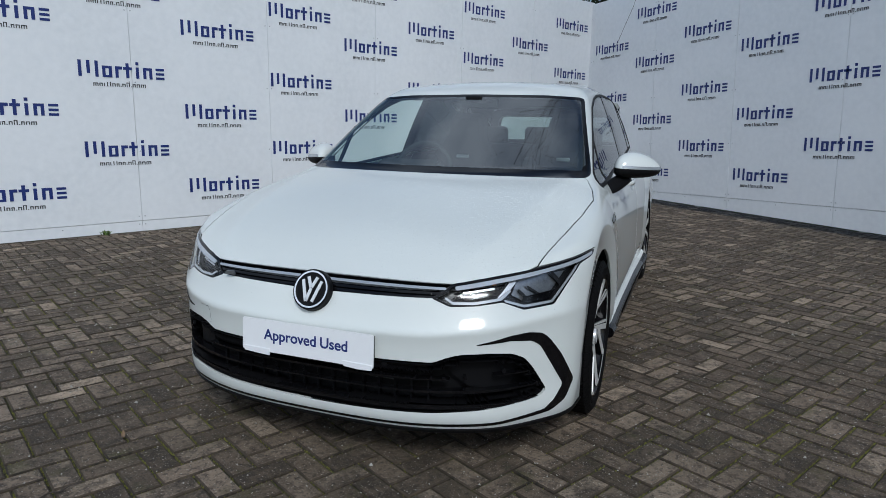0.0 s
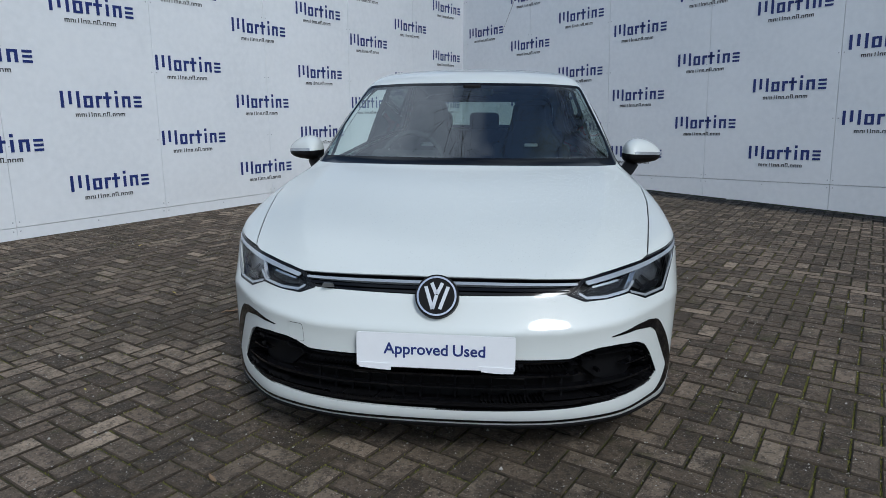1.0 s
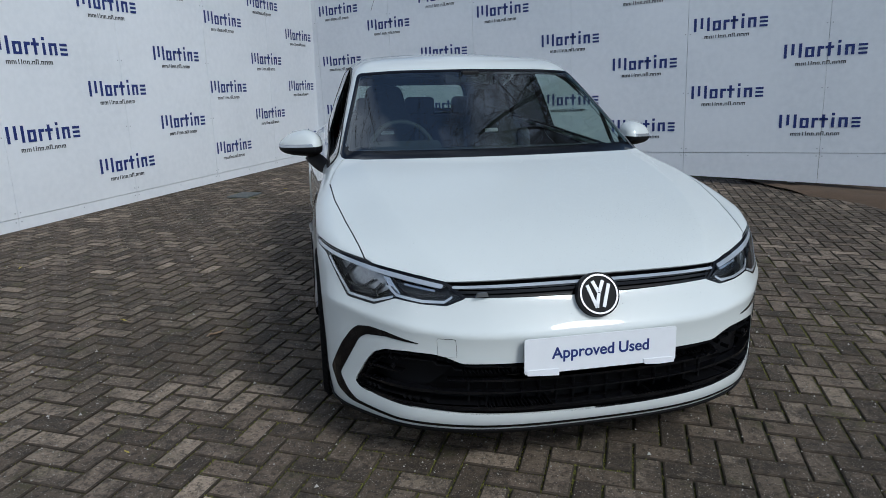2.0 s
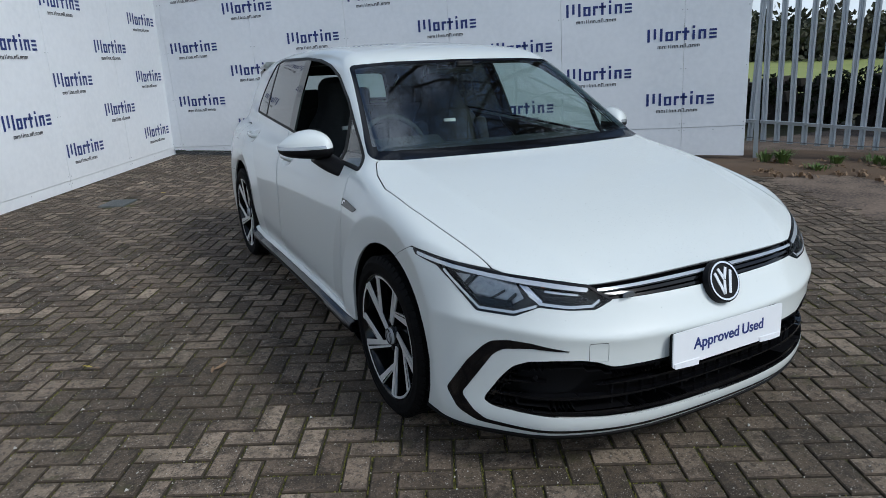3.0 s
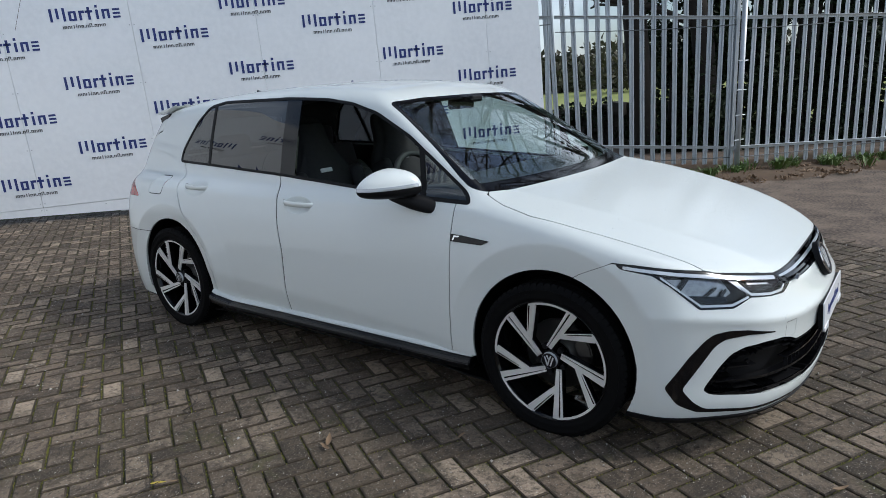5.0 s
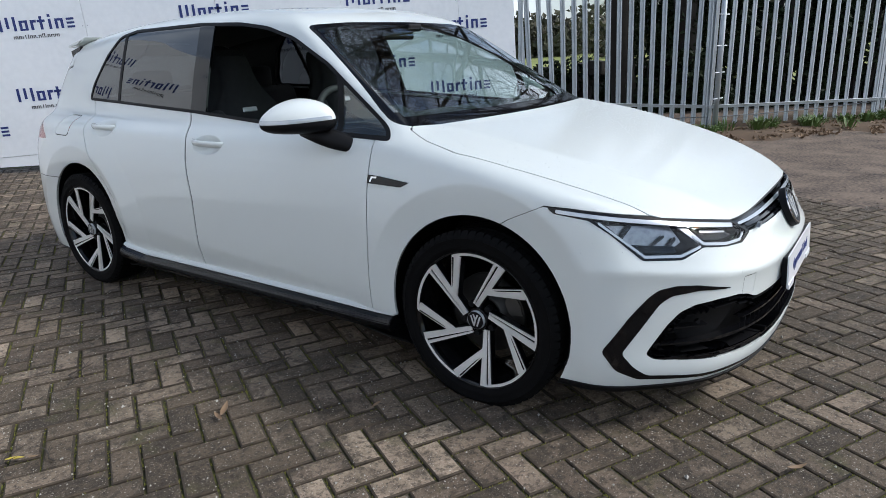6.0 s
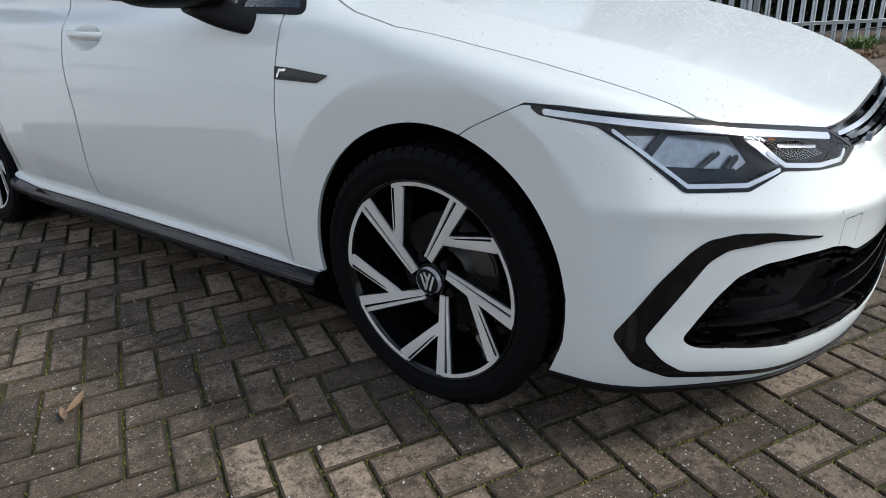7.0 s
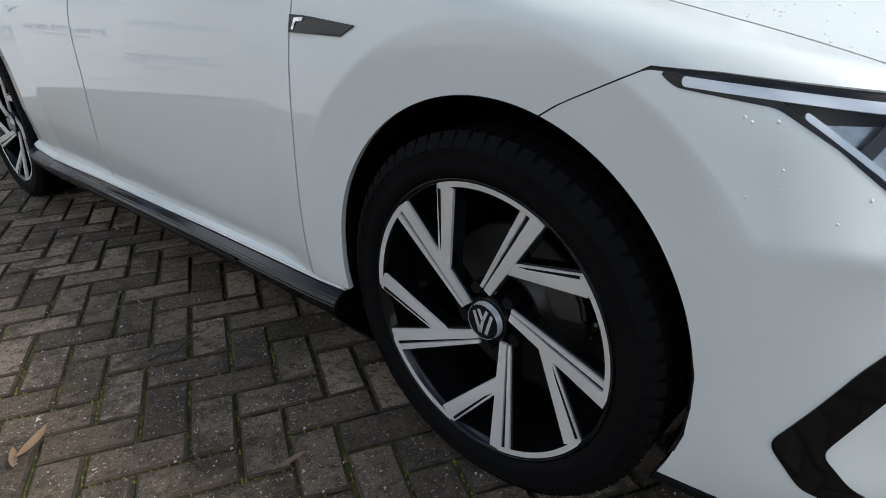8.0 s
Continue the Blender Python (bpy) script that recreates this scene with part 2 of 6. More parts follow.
def lathe(bm, profile, steps=64, axis="x"):
    """A ring from (radius, along) pairs turned about the x axis; the profile is closed."""
    rings = []
    for k in range(steps):
        a = 2 * math.pi * k / steps
        rings.append([bm.verts.new((s, r * math.cos(a), r * math.sin(a))) for r, s in profile])
    n = len(profile)
    for k in range(steps):
        p, q = rings[k], rings[(k + 1) % steps]
        for j in range(n):
            bm.faces.new((p[j], p[(j + 1) % n], q[(j + 1) % n], q[j]))


def prism(bm, outline, lo, hi, axis="x"):
    """A slab from a 2D outline, between lo and hi along the axis."""
    def place(p, s):
        return (s, p[0], p[1]) if axis == "x" else (p[0], s, p[1]) if axis == "y" else (p[0], p[1], s)
    a = [bm.verts.new(place(p, lo)) for p in outline]
    b = [bm.verts.new(place(p, hi)) for p in outline]
    bm.faces.new(a[::-1])
    bm.faces.new(b)
    for i in range(len(a)):
        j = (i + 1) % len(a)
        bm.faces.new((a[i], a[j], b[j], b[i]))
    bmesh.ops.recalc_face_normals(bm, faces=bm.faces[:])


def thing(name, label, category, at=(0, 0, 0), group="", kind=""):
    ob = new(name)
    ob.location = at
    return tagged(ob, label, category, group, kind)

# ==== ground ====
AXIS = radians(62.5)          # the paving's courses and the first wall run this way
EU, EV = Vector((math.cos(AXIS), math.sin(AXIS), 0)), Vector((-math.sin(AXIS), math.cos(AXIS), 0))


def sheet(name, x0, x1, y0, y1, step, mat, height, label, category, edge=None):
    """A gently uneven ground sheet."""
    xs, ys = np.arange(x0, x1 + step / 2, step), np.arange(y0, y1 + step / 2, step)
    verts = [(x, y, height(x, y)) for y in ys for x in xs]
    w = len(xs)
    faces = [(j * w + i, j * w + i + 1, (j + 1) * w + i + 1, (j + 1) * w + i) for j in range(len(ys) - 1) for i in range(w - 1)
             if edge is None or edge(xs[i] + step / 2, ys[j] + step / 2)]
    ob = link_mesh(name, verts, faces, mat, smooth=True)
    return tagged(ob, label, category, kind="structure")


CORNER = Vector((-0.646, 9.216, 0))
W1, W2 = radians(61.5), radians(-43.5)
ground = sheet("ground", -60, 240, -60, 240, 5.0, joint, lambda x, y: -0.0090 if abs(x) < 30 and abs(y) < 30 else -0.25,
               "dark joint sand with moss under the paving blocks", "ground")
# old tarmac beyond the paving, at the edge line that runs with the courses
EDGE = Vector((3.2, -0.35, 0))


def beyond(x, y):
    return (Vector((x, y, 0)) - EDGE).dot(-EV)


tarmac_sheet = sheet("road", -1.0, 12.0, -9.0, 4.6, 0.2, tarmac,
                     lambda x, y: -0.0085 + 0.0115 * min(1, max(0, (beyond(x, y) - 0.08) * 5)) + 0.009 * noise.noise((x * 1.3, y * 1.3, 0)) * min(1, max(0, beyond(x, y))),
                     "worn brown tarmac with loose grit and damp patches", "road", lambda x, y: beyond(x, y) > -0.4)
POSTS = [Vector(p) for p in ((4.19, 5.42, 0.24), (5.661, 3.295, 0.154), (7.132, 1.173, 0.008), (9.204, -0.72, -0.03), (11.30, -2.60, 0.0), (13.40, -4.48, 0.0))]


def fence_distance(x, y):
    p, best = Vector((x, y)), 9
    for a, b in zip(POSTS, POSTS[1:]):
        a2, d = a.xy, (b - a).xy
        k = min(1, max(0, (p - a2).dot(d) / d.length_squared))
        best = min(best, (p - a2 - d * k).length)
    return best


verge = sheet("verge", 4.5, 14.0, -5.5, 6.2, 0.12, soil,
              lambda x, y: 0.035 - 0.075 * min(1, max(0, (fence_distance(x, y) - 0.75 - 0.35 * noise.noise((x * 1.1, y * 1.1, 8))) * 1.6)) + 0.02 * noise.noise((x * 1.7, y * 1.7, 3)) + 0.012 * noise.noise((x * 6, y * 6, 3)),
              "bare brown soil strip with leaf litter along the fence", "verge", lambda x, y: fence_distance(x, y) < 1.9)
field = sheet("field", 7, 150, -60, 150, 3.0, meadow, lambda x, y: -0.08 + 0.6 * noise.noise((x * 0.03, y * 0.03, 0)) + 0.012 * max(0, x - 20),
              "sunlit pale green meadow behind the fence", "field",
              lambda x, y: (x - 7.1) * 0.857 + (y - 10.3) * 0.514 > 1.5)


# ==== display walls ====
def letter_bars(m):
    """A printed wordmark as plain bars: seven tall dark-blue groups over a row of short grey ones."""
    quads, slots = [], []

    def bar(x, z, w, h, slot):
        quads.append(((x, z), (x + w, z), (x + w, z + h), (x, z + h)))
        slots.append(slot)
    s, low, cap = 0.030, 0.112, 0.155
    for x, h in ((0.0, cap), (0.075, cap * 0.8), (0.150, cap),
                 (0.215, low), (0.275, low), (0.335, low), (0.435, cap * 0.95), (0.53, low), (0.60, low), (0.66, low)):
        bar(x, 0.0 if h != cap * 0.8 else cap * 0.2, s, h, 0)
    bar(0.365, low - s, 0.035, s, 0)
    bar(0.410, low - s, 0.085, s * 0.9, 0)
    bar(0.53, low + 0.022, s, s, 0)
    bar(0.245, 0.0, 0.03, 0.022, 0)
    bar(0.245, low - 0.024, 0.03, 0.024, 0)
    bar(0.63, low - 0.026, 0.03, 0.026, 0)
    for z in (0.0, 0.044, low - 0.024):
        bar(0.725, z, 0.085, 0.024, 0)
    x = 0.125
    for w, h in ((.045, .032), (.03, .032), (.02, .032), (.018, .042), (.01, .045), (.03, .032), (.026, .032), (.008, .008), (.03, .032), (.03, .045), (.008, .008), (.028, .032), (.032, .032), (.048, .032)):
        n = 3 if w > 0.04 else 2 if w > 0.022 else 1
        for k in range(n):
            bar(x + k * (w - 0.008) / max(1, n - 1), -0.088, 0.0085, h, 1)
        if n > 1:
            bar(x, -0.088 + h - 0.008, w, 0.008, 1)
        x += w + 0.010
    verts, faces = [], []
    for q in quads:
        k = len(verts)
        verts += [(a, 0, b) for a, b in q] + [(a, -0.0015, b) for a, b in q]
        faces += [(k + 4, k + 5, k + 6, k + 7), (k, k + 1, k + 5, k + 4), (k + 1, k + 2, k + 6, k + 5), (k + 2, k + 3, k + 7, k + 6), (k + 3, k, k + 4, k + 7)]
    me = bpy.data.meshes.new("wordmark")
    me.from_pydata(verts, [], faces)
    me.materials.append(navy)
    me.materials.append(grey_print)
    me.polygons.foreach_set("material_index", np.repeat(np.array(slots, dtype=np.int32), 5))
    me.update()
    return me


wordmark_mesh = letter_bars(None)
bm = bmesh.new()
bmesh.ops.create_uvsphere(bm, u_segments=8, v_segments=5, radius=0.007, matrix=Matrix.Diagonal((1, 0.5, 1, 1)))
rivet_mesh = bpy.data.meshes.new("rivet")
bm.to_mesh(rivet_mesh)
bm.free()
rivet_mesh.materials.append(rivet_mat)


def display_wall(name, s0, s1, first_seam, top, base, strip, marks, label):
    """A hoarding in its own frame: x along it, y behind it, z up. Sheets 1.5 m wide over a skirting strip; marks: (x, z) of each print."""
    wall = thing(name, label, "wall", kind="structure")
    seams = [s for s in np.arange(first_seam - 30, s1, 1.505) if s > s0 + 0.05]
    cuts = [s0, *seams, s1]
    for i, (a, b) in enumerate(zip(cuts, cuts[1:])):
        g = 0.0018
        bm = bmesh.new()
        jog = random.uniform(-0.0015, 0.0015)
        box(bm, (a + g, -0.012 + jog, strip + 0.002), (b - g, 0.03, top), 0.002, 1)
        part("panel", bm, board_white, wall)
        bm = bmesh.new()
        za, zb = base(a), base(b)
        lo = [(a + g, za), (b - g, zb), (b - g, strip - 0.002), (a + g, strip - 0.002)]
        prism(bm, lo, -0.008 + jog, 0.028, "y")
        part("skirting_panel", bm, board_white, wall)
        if abs((a + b) / 2) < 11:
            for z in (strip + 0.05, 0.85, 1.55, 2.25, 2.95):
                for dx in (a + 0.028, b - 0.028):
                    r = new("rivet", rivet_mesh)
                    r.parent, r.location = wall, (dx, -0.013, z)
            for dx in (a + 0.03, (a + b) / 2, b - 0.03):
                r = new("rivet", rivet_mesh)
                r.parent, r.location = wall, (dx, -0.009, strip - 0.035)
    for x, z in marks:
        w = new("wordmark", wordmark_mesh)
        w.parent, w.location = wall, (x, -0.0145, z - 0.155)
        w["label"] = "dark-blue bars over short grey bars"
    bm = bmesh.new()
    for s in np.arange(s0 + 0.2, s1, 2.4):
        box(bm, (s, 0.035, base(s) - 0.02), (s + 0.09, 0.125, top - 0.1), 0.004, 1)
    part("frame_post", bm, galv, wall)
    return wall


marks = [(-1.025 - 1.0085 * k, z + 0.004 * k) for k in range(0, 13) for z in ([0.52, 1.322, 2.11 if k == 0 else 2.195, 2.895] if k % 2 == 0 else [0.925, 1.713, 2.50])]
wall_1 = display_wall("wall_1", -13.5, -0.04, -0.17, 3.24, lambda s: 0.004, 0.115, marks,
                      "tall white riveted sheet hoarding printed with rows of blue marks")
wall_1.matrix_world = Matrix.Translation(CORNER) @ Matrix.Rotation(W1, 4, "Z")
marks = [(0.284 + 0.999 * k, z + 0.01 * max(0, k - 3)) for k in range(0, 8) for z in ([0.90, 1.695, 2.498] if k % 2 == 0 else [0.52, 1.308, 2.188, 2.925])]
wall_2 = display_wall("wall_2", 0.0, 8.47, 0.09, 3.20, lambda s: 0.075 - 0.040 * s, 0.115, marks,
                      "white riveted sheet hoarding with blue printed marks above a dark gap")
wall_2.matrix_world = Matrix.Translation((-0.69, 9.134, 0)) @ Matrix.Rotation(W2, 4, "Z") @ Matrix.Rotation(-0.040, 4, "Y")

# ---- car shape: an implicit body, metres, nose towards -y, front axle at y = 0 ----
WHEELBASE = 2.62


def spline(*pairs):
    """A natural cubic spline through the pairs, as a function of arrays."""
    xs = np.array(pairs[0::2], float)
    ys = np.array(pairs[1::2], float)
    n, h = len(xs), np.diff(xs)
    a, b = np.zeros((n, n)), np.zeros(n)
    a[0, 0] = a[-1, -1] = 1
    for i in range(1, n - 1):
        a[i, i - 1], a[i, i], a[i, i + 1] = h[i - 1], 2 * (h[i - 1] + h[i]), h[i]
        b[i] = 6 * ((ys[i + 1] - ys[i]) / h[i] - (ys[i] - ys[i - 1]) / h[i - 1])
    m = np.linalg.solve(a, b)
    tx = np.linspace(xs[0], xs[-1], 3000)
    k = np.clip(np.searchsorted(xs, tx) - 1, 0, n - 2)
    d, e = tx - xs[k], xs[k + 1] - tx
    ty = (m[k] * e ** 3 + m[k + 1] * d ** 3) / (6 * h[k]) + (ys[k] / h[k] - m[k] * h[k] / 6) * e + (ys[k + 1] / h[k] - m[k + 1] * h[k] / 6) * d
    return lambda v: np.interp(v, tx, ty)


def smax(a, b, k):
    h = np.clip(0.5 + 0.5 * (a - b) / k, 0, 1)
    return b + (a - b) * h + k * h * (1 - h)


def smin(a, b, k):
    return -smax(-a, -b, k)


plan_width = spline(-0.9, 0.80, -0.6, 0.845, -0.3, 0.876, 0.0, 0.889, 0.4, 0.882, 1.3, 0.880, 2.2, 0.887, 2.62, 0.890, 3.0, 0.868, 3.3, 0.81, 3.5, 0.75)
side_lean = spline(0.05, -0.05, 0.15, -0.03, 0.25, -0.012, 0.40, 0.0, 0.55, -0.001, 0.68, -0.006, 0.76, -0.016, 0.84, -0.040, 0.92, -0.075, 1.0, -0.125, 1.2, -0.28)
nose_back = spline(0.0, 0.0, 0.26, 0.010, 0.42, 0.038, 0.55, 0.085, 0.65, 0.145, 0.73, 0.225, 0.80, 0.31, 0.85, 0.39, 0.90, 0.52, 1.2, 1.6)
nose_rise = spline(0.0, 0.09, 0.12, 0.06, 0.20, 0.012, 0.28, 0.009, 0.42, 0.007, 0.49, 0.001, 0.511, 0.0, 0.517, 0.0025, 0.530, 0.0105, 0.56, 0.0275, 0.60, 0.046, 0.66, 0.075, 0.75, 0.16, 1.0, 0.42)
hood_line = spline(-1.0, 0.50, -0.82, 0.625, -0.74, 0.668, -0.6, 0.737, -0.4, 0.806, -0.2, 0.858, 0.0, 0.902, 0.2, 0.937, 0.4, 0.962, 0.7, 0.965, 1.5, 0.945, 2.5, 0.96, 3.5, 0.95)
hood_crease = spline(-1.0, 0.33, -0.78, 0.43, -0.69, 0.472, -0.44, 0.567, -0.07, 0.632, 0.33, 0.650, 1.0, 0.66)
roof_line = spline(0.6, 1.32, 0.95, 1.403, 1.3, 1.447, 1.7, 1.460, 2.2, 1.446, 2.7, 1.405, 3.05, 1.355, 3.5, 1.28)
green_side = spline(0.80, 0.815, 0.90, 0.775, 1.00, 0.737, 1.15, 0.684, 1.30, 0.622, 1.38, 0.585, 1.5, 0.50)
green_taper = spline(0.0, -0.02, 0.5, 0.0, 1.2, 0.012, 2.0, 0.0, 2.6, -0.025, 3.1, -0.07, 3.5, -0.12)
tail_line = spline(0.0, 3.30, 0.15, 3.35, 0.35, 3.385, 0.6, 3.385, 0.8, 3.355, 0.95, 3.32, 1.1, 3.25, 1.25, 3.16, 1.4, 3.07)


def screen_plane(ax, y, z):
    """Distance before the windscreen, which bows back towards its sides."""
    return ((z - 0.955) * 0.70 / 0.43 - (y - 0.255 - 0.20 * ax ** 2)) * 0.52


HANDLES = ((1.442, 0.848), (2.350, 0.893))


def body_field(x, y, z):
    ax = np.abs(x)
    side = ax - plan_width(y) - side_lean(z)
    for yc in (0.0, WHEELBASE):
        r = np.hypot(y - yc, z - 0.33)
        inner = 0.0025 * np.logaddexp(0, (0.462 - r) / 0.0025)
        side = side + (0.14 + 0.10 * np.clip((z - 0.5) / 0.25, 0, 1)) * inner * np.clip((z - 0.16) / 0.2, 0, 1) - 0.010 * np.clip((0.62 - r) / 0.16, 0, 1)
    for yc, zc in HANDLES:
        q = ((y - yc) / 0.098) ** 2 + ((z - zc) / 0.040) ** 2
        side = side + 0.026 * np.clip(1.15 - q, 0, 1) ** 1.2
    fold = np.interp(y, [0.42, 2.25], [0.300, 0.425]) - z
    side = side + 0.13 * 0.006 * np.logaddexp(0, fold / 0.006) * np.clip((y - 0.40) / 0.2, 0, 1) * np.clip((2.40 - y) / 0.15, 0, 1)
    side = side * 0.95
    lift = 0.045 * np.clip((ax - 0.40) / 0.40, 0, 1) ** 1.4 * np.clip((z - 0.36) / 0.12, 0, 1)
    nose = (-0.862 + nose_back(ax) + nose_rise(z - lift) - y) * 0.85
    past = 0.007 * np.logaddexp(0, (ax - hood_crease(y)) / 0.007)
    crown = 0.016 - 0.275 * past + 0.185 * 0.02 * np.logaddexp(0, (past - 0.15) / 0.02)
    hood = (z - hood_line(y) - crown + 0.014) * 0.93
    tail = (y - tail_line(z) + 0.13 * (ax / 0.8) ** 3) * 0.9
    lower = smax(smax(smax(hood, side, 0.05), nose, 0.035), tail, 0.10)
    lower = smax(lower, 0.14 - z, 0.02)
    gside = (ax - green_side(z) - green_taper(y)) * 0.93
    roof = z - roof_line(y) + 0.035 * (ax / 0.6) ** 2
    upper = smax(smax(roof, gside, 0.07), screen_plane(ax, y, z), 0.045)
    upper = smax(upper, tail, 0.10)
    upper = smax(upper, 0.80 - z, 0.02)
    return smin(lower, upper, 0.035)

# ==== car body surface ====
def net_surface(field, lo, hi, h):
    """The zero surface of a field as vertices drawn onto it exactly and quads."""
    axes = [np.arange(a, b + h, h) for a, b in zip(lo, hi)]
    gx, gy, gz = np.meshgrid(*axes, indexing="ij", sparse=True)
    f = field(gx + 0 * gy + 0 * gz, gy + 0 * gx + 0 * gz, gz + 0 * gx + 0 * gy).astype(np.float32)
    inside = f < 0
    count = sum(inside[i:inside.shape[0] - 1 + i, j:inside.shape[1] - 1 + j, k:inside.shape[2] - 1 + k].astype(np.int8) for i in (0, 1) for j in (0, 1) for k in (0, 1))
    cells = np.argwhere((count > 0) & (count < 8))
    index = -np.ones(count.shape, dtype=np.int32)
    index[tuple(cells.T)] = np.arange(len(cells))
    total, weight = np.zeros((len(cells), 3)), np.zeros(len(cells))
    corners = [(i, j, k) for i in (0, 1) for j in (0, 1) for k in (0, 1)]
    vals = {c: f[tuple((cells + c).T)] for c in corners}
    for c in corners:
        for d in range(3):
            if c[d] == 0:
                e = tuple(1 if q == d else c[q] for q in range(3))
                a, b = vals[c], vals[e]
                cross = (a < 0) != (b < 0)
                t = np.where(cross, a / np.where(cross, a - b, 1), 0)
                p = np.tile(np.array(c, float), (len(cells), 1))
                p[:, d] += t
                total += p * cross[:, None]
                weight += cross
    v = (cells + total / weight[:, None]) * h + np.array([a[0] for a in axes])
    quads = []
    for d in range(3):
        a = [slice(None)] * 3
        b = [slice(None)] * 3
        a[d], b[d] = slice(0, -1), slice(1, None)
        change = np.argwhere(inside[tuple(a)] != inside[tuple(b)])
        e1, e2 = [(1, 2), (2, 0), (0, 1)][d]
        change = change[(change[:, e1] > 0) & (change[:, e2] > 0)]
        ids = []
        for o1, o2 in ((0, 0), (1, 0), (1, 1), (0, 1)):
            c = change.copy()
            c[:, e1] -= o1
            c[:, e2] -= o2
            ids.append(index[tuple(np.minimum(c, np.array(index.shape) - 1).T)])
        q = np.stack(ids, 1)
        flip = inside[tuple(change.T)]
        q[~flip] = q[~flip][:, ::-1]
        quads.append(q[(q >= 0).all(1)])
    for _ in range(3):
        g = gradient(field, v)
        v = v - g * (field(*v.T) / (g * g).sum(1))[:, None]
    return v, np.concatenate(quads)


def gradient(field, v, e=0.002):
    x, y, z = v.T
    return np.stack([field(x + e, y, z) - field(x - e, y, z), field(x, y + e, z) - field(x, y - e, z), field(x, y, z + e) - field(x, y, z - e)], 1) / (2 * e)


class Skin:
    """Triangles that can be cut along the zero line of any function of place."""

    def __init__(self, v, t):
        used = np.unique(t)
        back = np.zeros(len(v), dtype=np.int64)
        back[used] = np.arange(len(used))
        self.v, self.t = v[used], back[t]

    def cut(self, d):
        """Splits into (d < 0, d >= 0)."""
        v, t = self.v, self.t
        if not len(t):
            return Skin(v, t), Skin(v, t)
        d = np.where(np.abs(d) < 1e-7, 1e-7, d)
        neg = d[t] < 0
        n = neg.sum(1)
        inner, outer = [t[n == 3]], [t[n == 0]]
        new_v = [v]
        base = len(v)
        for lone, home, other in ((1, inner, outer), (2, outer, inner)):
            tri = t[n == lone]
            if not len(tri):
                continue
            mask = neg[n == lone]
            k = np.argmax(mask if lone == 1 else ~mask, 1)
            r = np.arange(len(tri))
            a, b, c = tri[r, k], tri[r, (k + 1) % 3], tri[r, (k + 2) % 3]
            ab = v[a] + (v[b] - v[a]) * (d[a] / (d[a] - d[b]))[:, None]
            ac = v[a] + (v[c] - v[a]) * (d[a] / (d[a] - d[c]))[:, None]
            i, j = base + r, base + len(tri) + r
            new_v += [ab, ac]
            base += 2 * len(tri)
            home.append(np.stack([a, i, j], 1))
            other.append(np.stack([i, b, c], 1))
            other.append(np.stack([i, c, j], 1))
        v = np.concatenate(new_v)
        return Skin(v, np.concatenate(inner)), Skin(v, np.concatenate(outer))

    def pick(self, test):
        """Whole triangles by their middles: (where test holds, the rest)."""
        m = test(*self.v[self.t].mean(1).T)
        return Skin(self.v, self.t[m]), Skin(self.v, self.t[~m])

    def refined(self, near, field):
        """Each triangle for which near (an array) holds becomes four, drawn onto the field."""
        t = self.t[near]
        e = np.concatenate([t[:, [0, 1]], t[:, [1, 2]], t[:, [2, 0]]])
        lo, hi = e.min(1), e.max(1)
        code, inv = np.unique(lo.astype(np.int64) * len(self.v) + hi, return_inverse=True)
        a, b = code // len(self.v), code % len(self.v)
        mid = (self.v[a] + self.v[b]) / 2
        for _ in range(2):
            g = gradient(field, mid)
            mid = mid - g * (field(*mid.T) / (g * g).sum(1))[:, None]
        m = inv.ravel().reshape(3, -1) + len(self.v)
        parts = [np.stack(q, 1) for q in ((t[:, 0], m[0], m[2]), (m[0], t[:, 1], m[1]), (m[2], m[1], t[:, 2]), (m[0], m[1], m[2]))]
        return Skin(np.concatenate([self.v, mid]), np.concatenate([self.t[~near], *parts]))


def outline_distance(p, q, outline, closed=True):
    """Signed distance (negative within) of points (p, q) to a closed outline, or plain distance to an open line."""
    pts = np.array(outline, float)
    nxt = np.roll(pts, -1, 0) if closed else pts[1:]
    prs = pts if closed else pts[:-1]
    best, wind = np.full(p.shape, 9.0), np.zeros(p.shape, bool)
    for (ax, ay), (bx, by) in zip(prs, nxt):
        ex, ey = bx - ax, by - ay
        k = np.clip(((p - ax) * ex + (q - ay) * ey) / (ex * ex + ey * ey), 0, 1)
        best = np.minimum(best, np.hypot(p - ax - k * ex, q - ay - k * ey))
        if closed:
            hit = ((ay > q) != (by > q)) & (p < (bx - ax) * (q - ay) / (by - ay if by != ay else 1e-9) + ax)
            wind ^= hit
    return np.where(wind, -best, best) if closed else best


def rounded(outline, r=0.02, steps=4):
    """The outline with its corners rounded."""
    out, n = [], len(outline)
    for i in range(n):
        p, a, b = (Vector(outline[k % n]) for k in (i, i - 1, i + 1))
        ra, rb = min(r, (a - p).length * 0.45), min(r, (b - p).length * 0.45)
        pa, pb = p + (a - p).normalized() * ra, p + (b - p).normalized() * rb
        for s in range(steps + 1):
            t = s / steps
            out.append(tuple(pa * (1 - t) ** 2 + p * 2 * t * (1 - t) + pb * t * t))
    return out


def wrap(v):
    """How far round the nose from its middle a place lies."""
    return np.abs(v[:, 0]) + v[:, 1] + 0.86


quad_v, quad_f = net_surface(body_field, (-0.95, -0.93, 0.10), (0.95, 3.48, 1.50), 0.0135)
skin = Skin(quad_v, np.concatenate([quad_f[:, [0, 1, 2]], quad_f[:, [0, 2, 3]]]))
skin, under = skin.cut(0.16 - skin.v[:, 2])

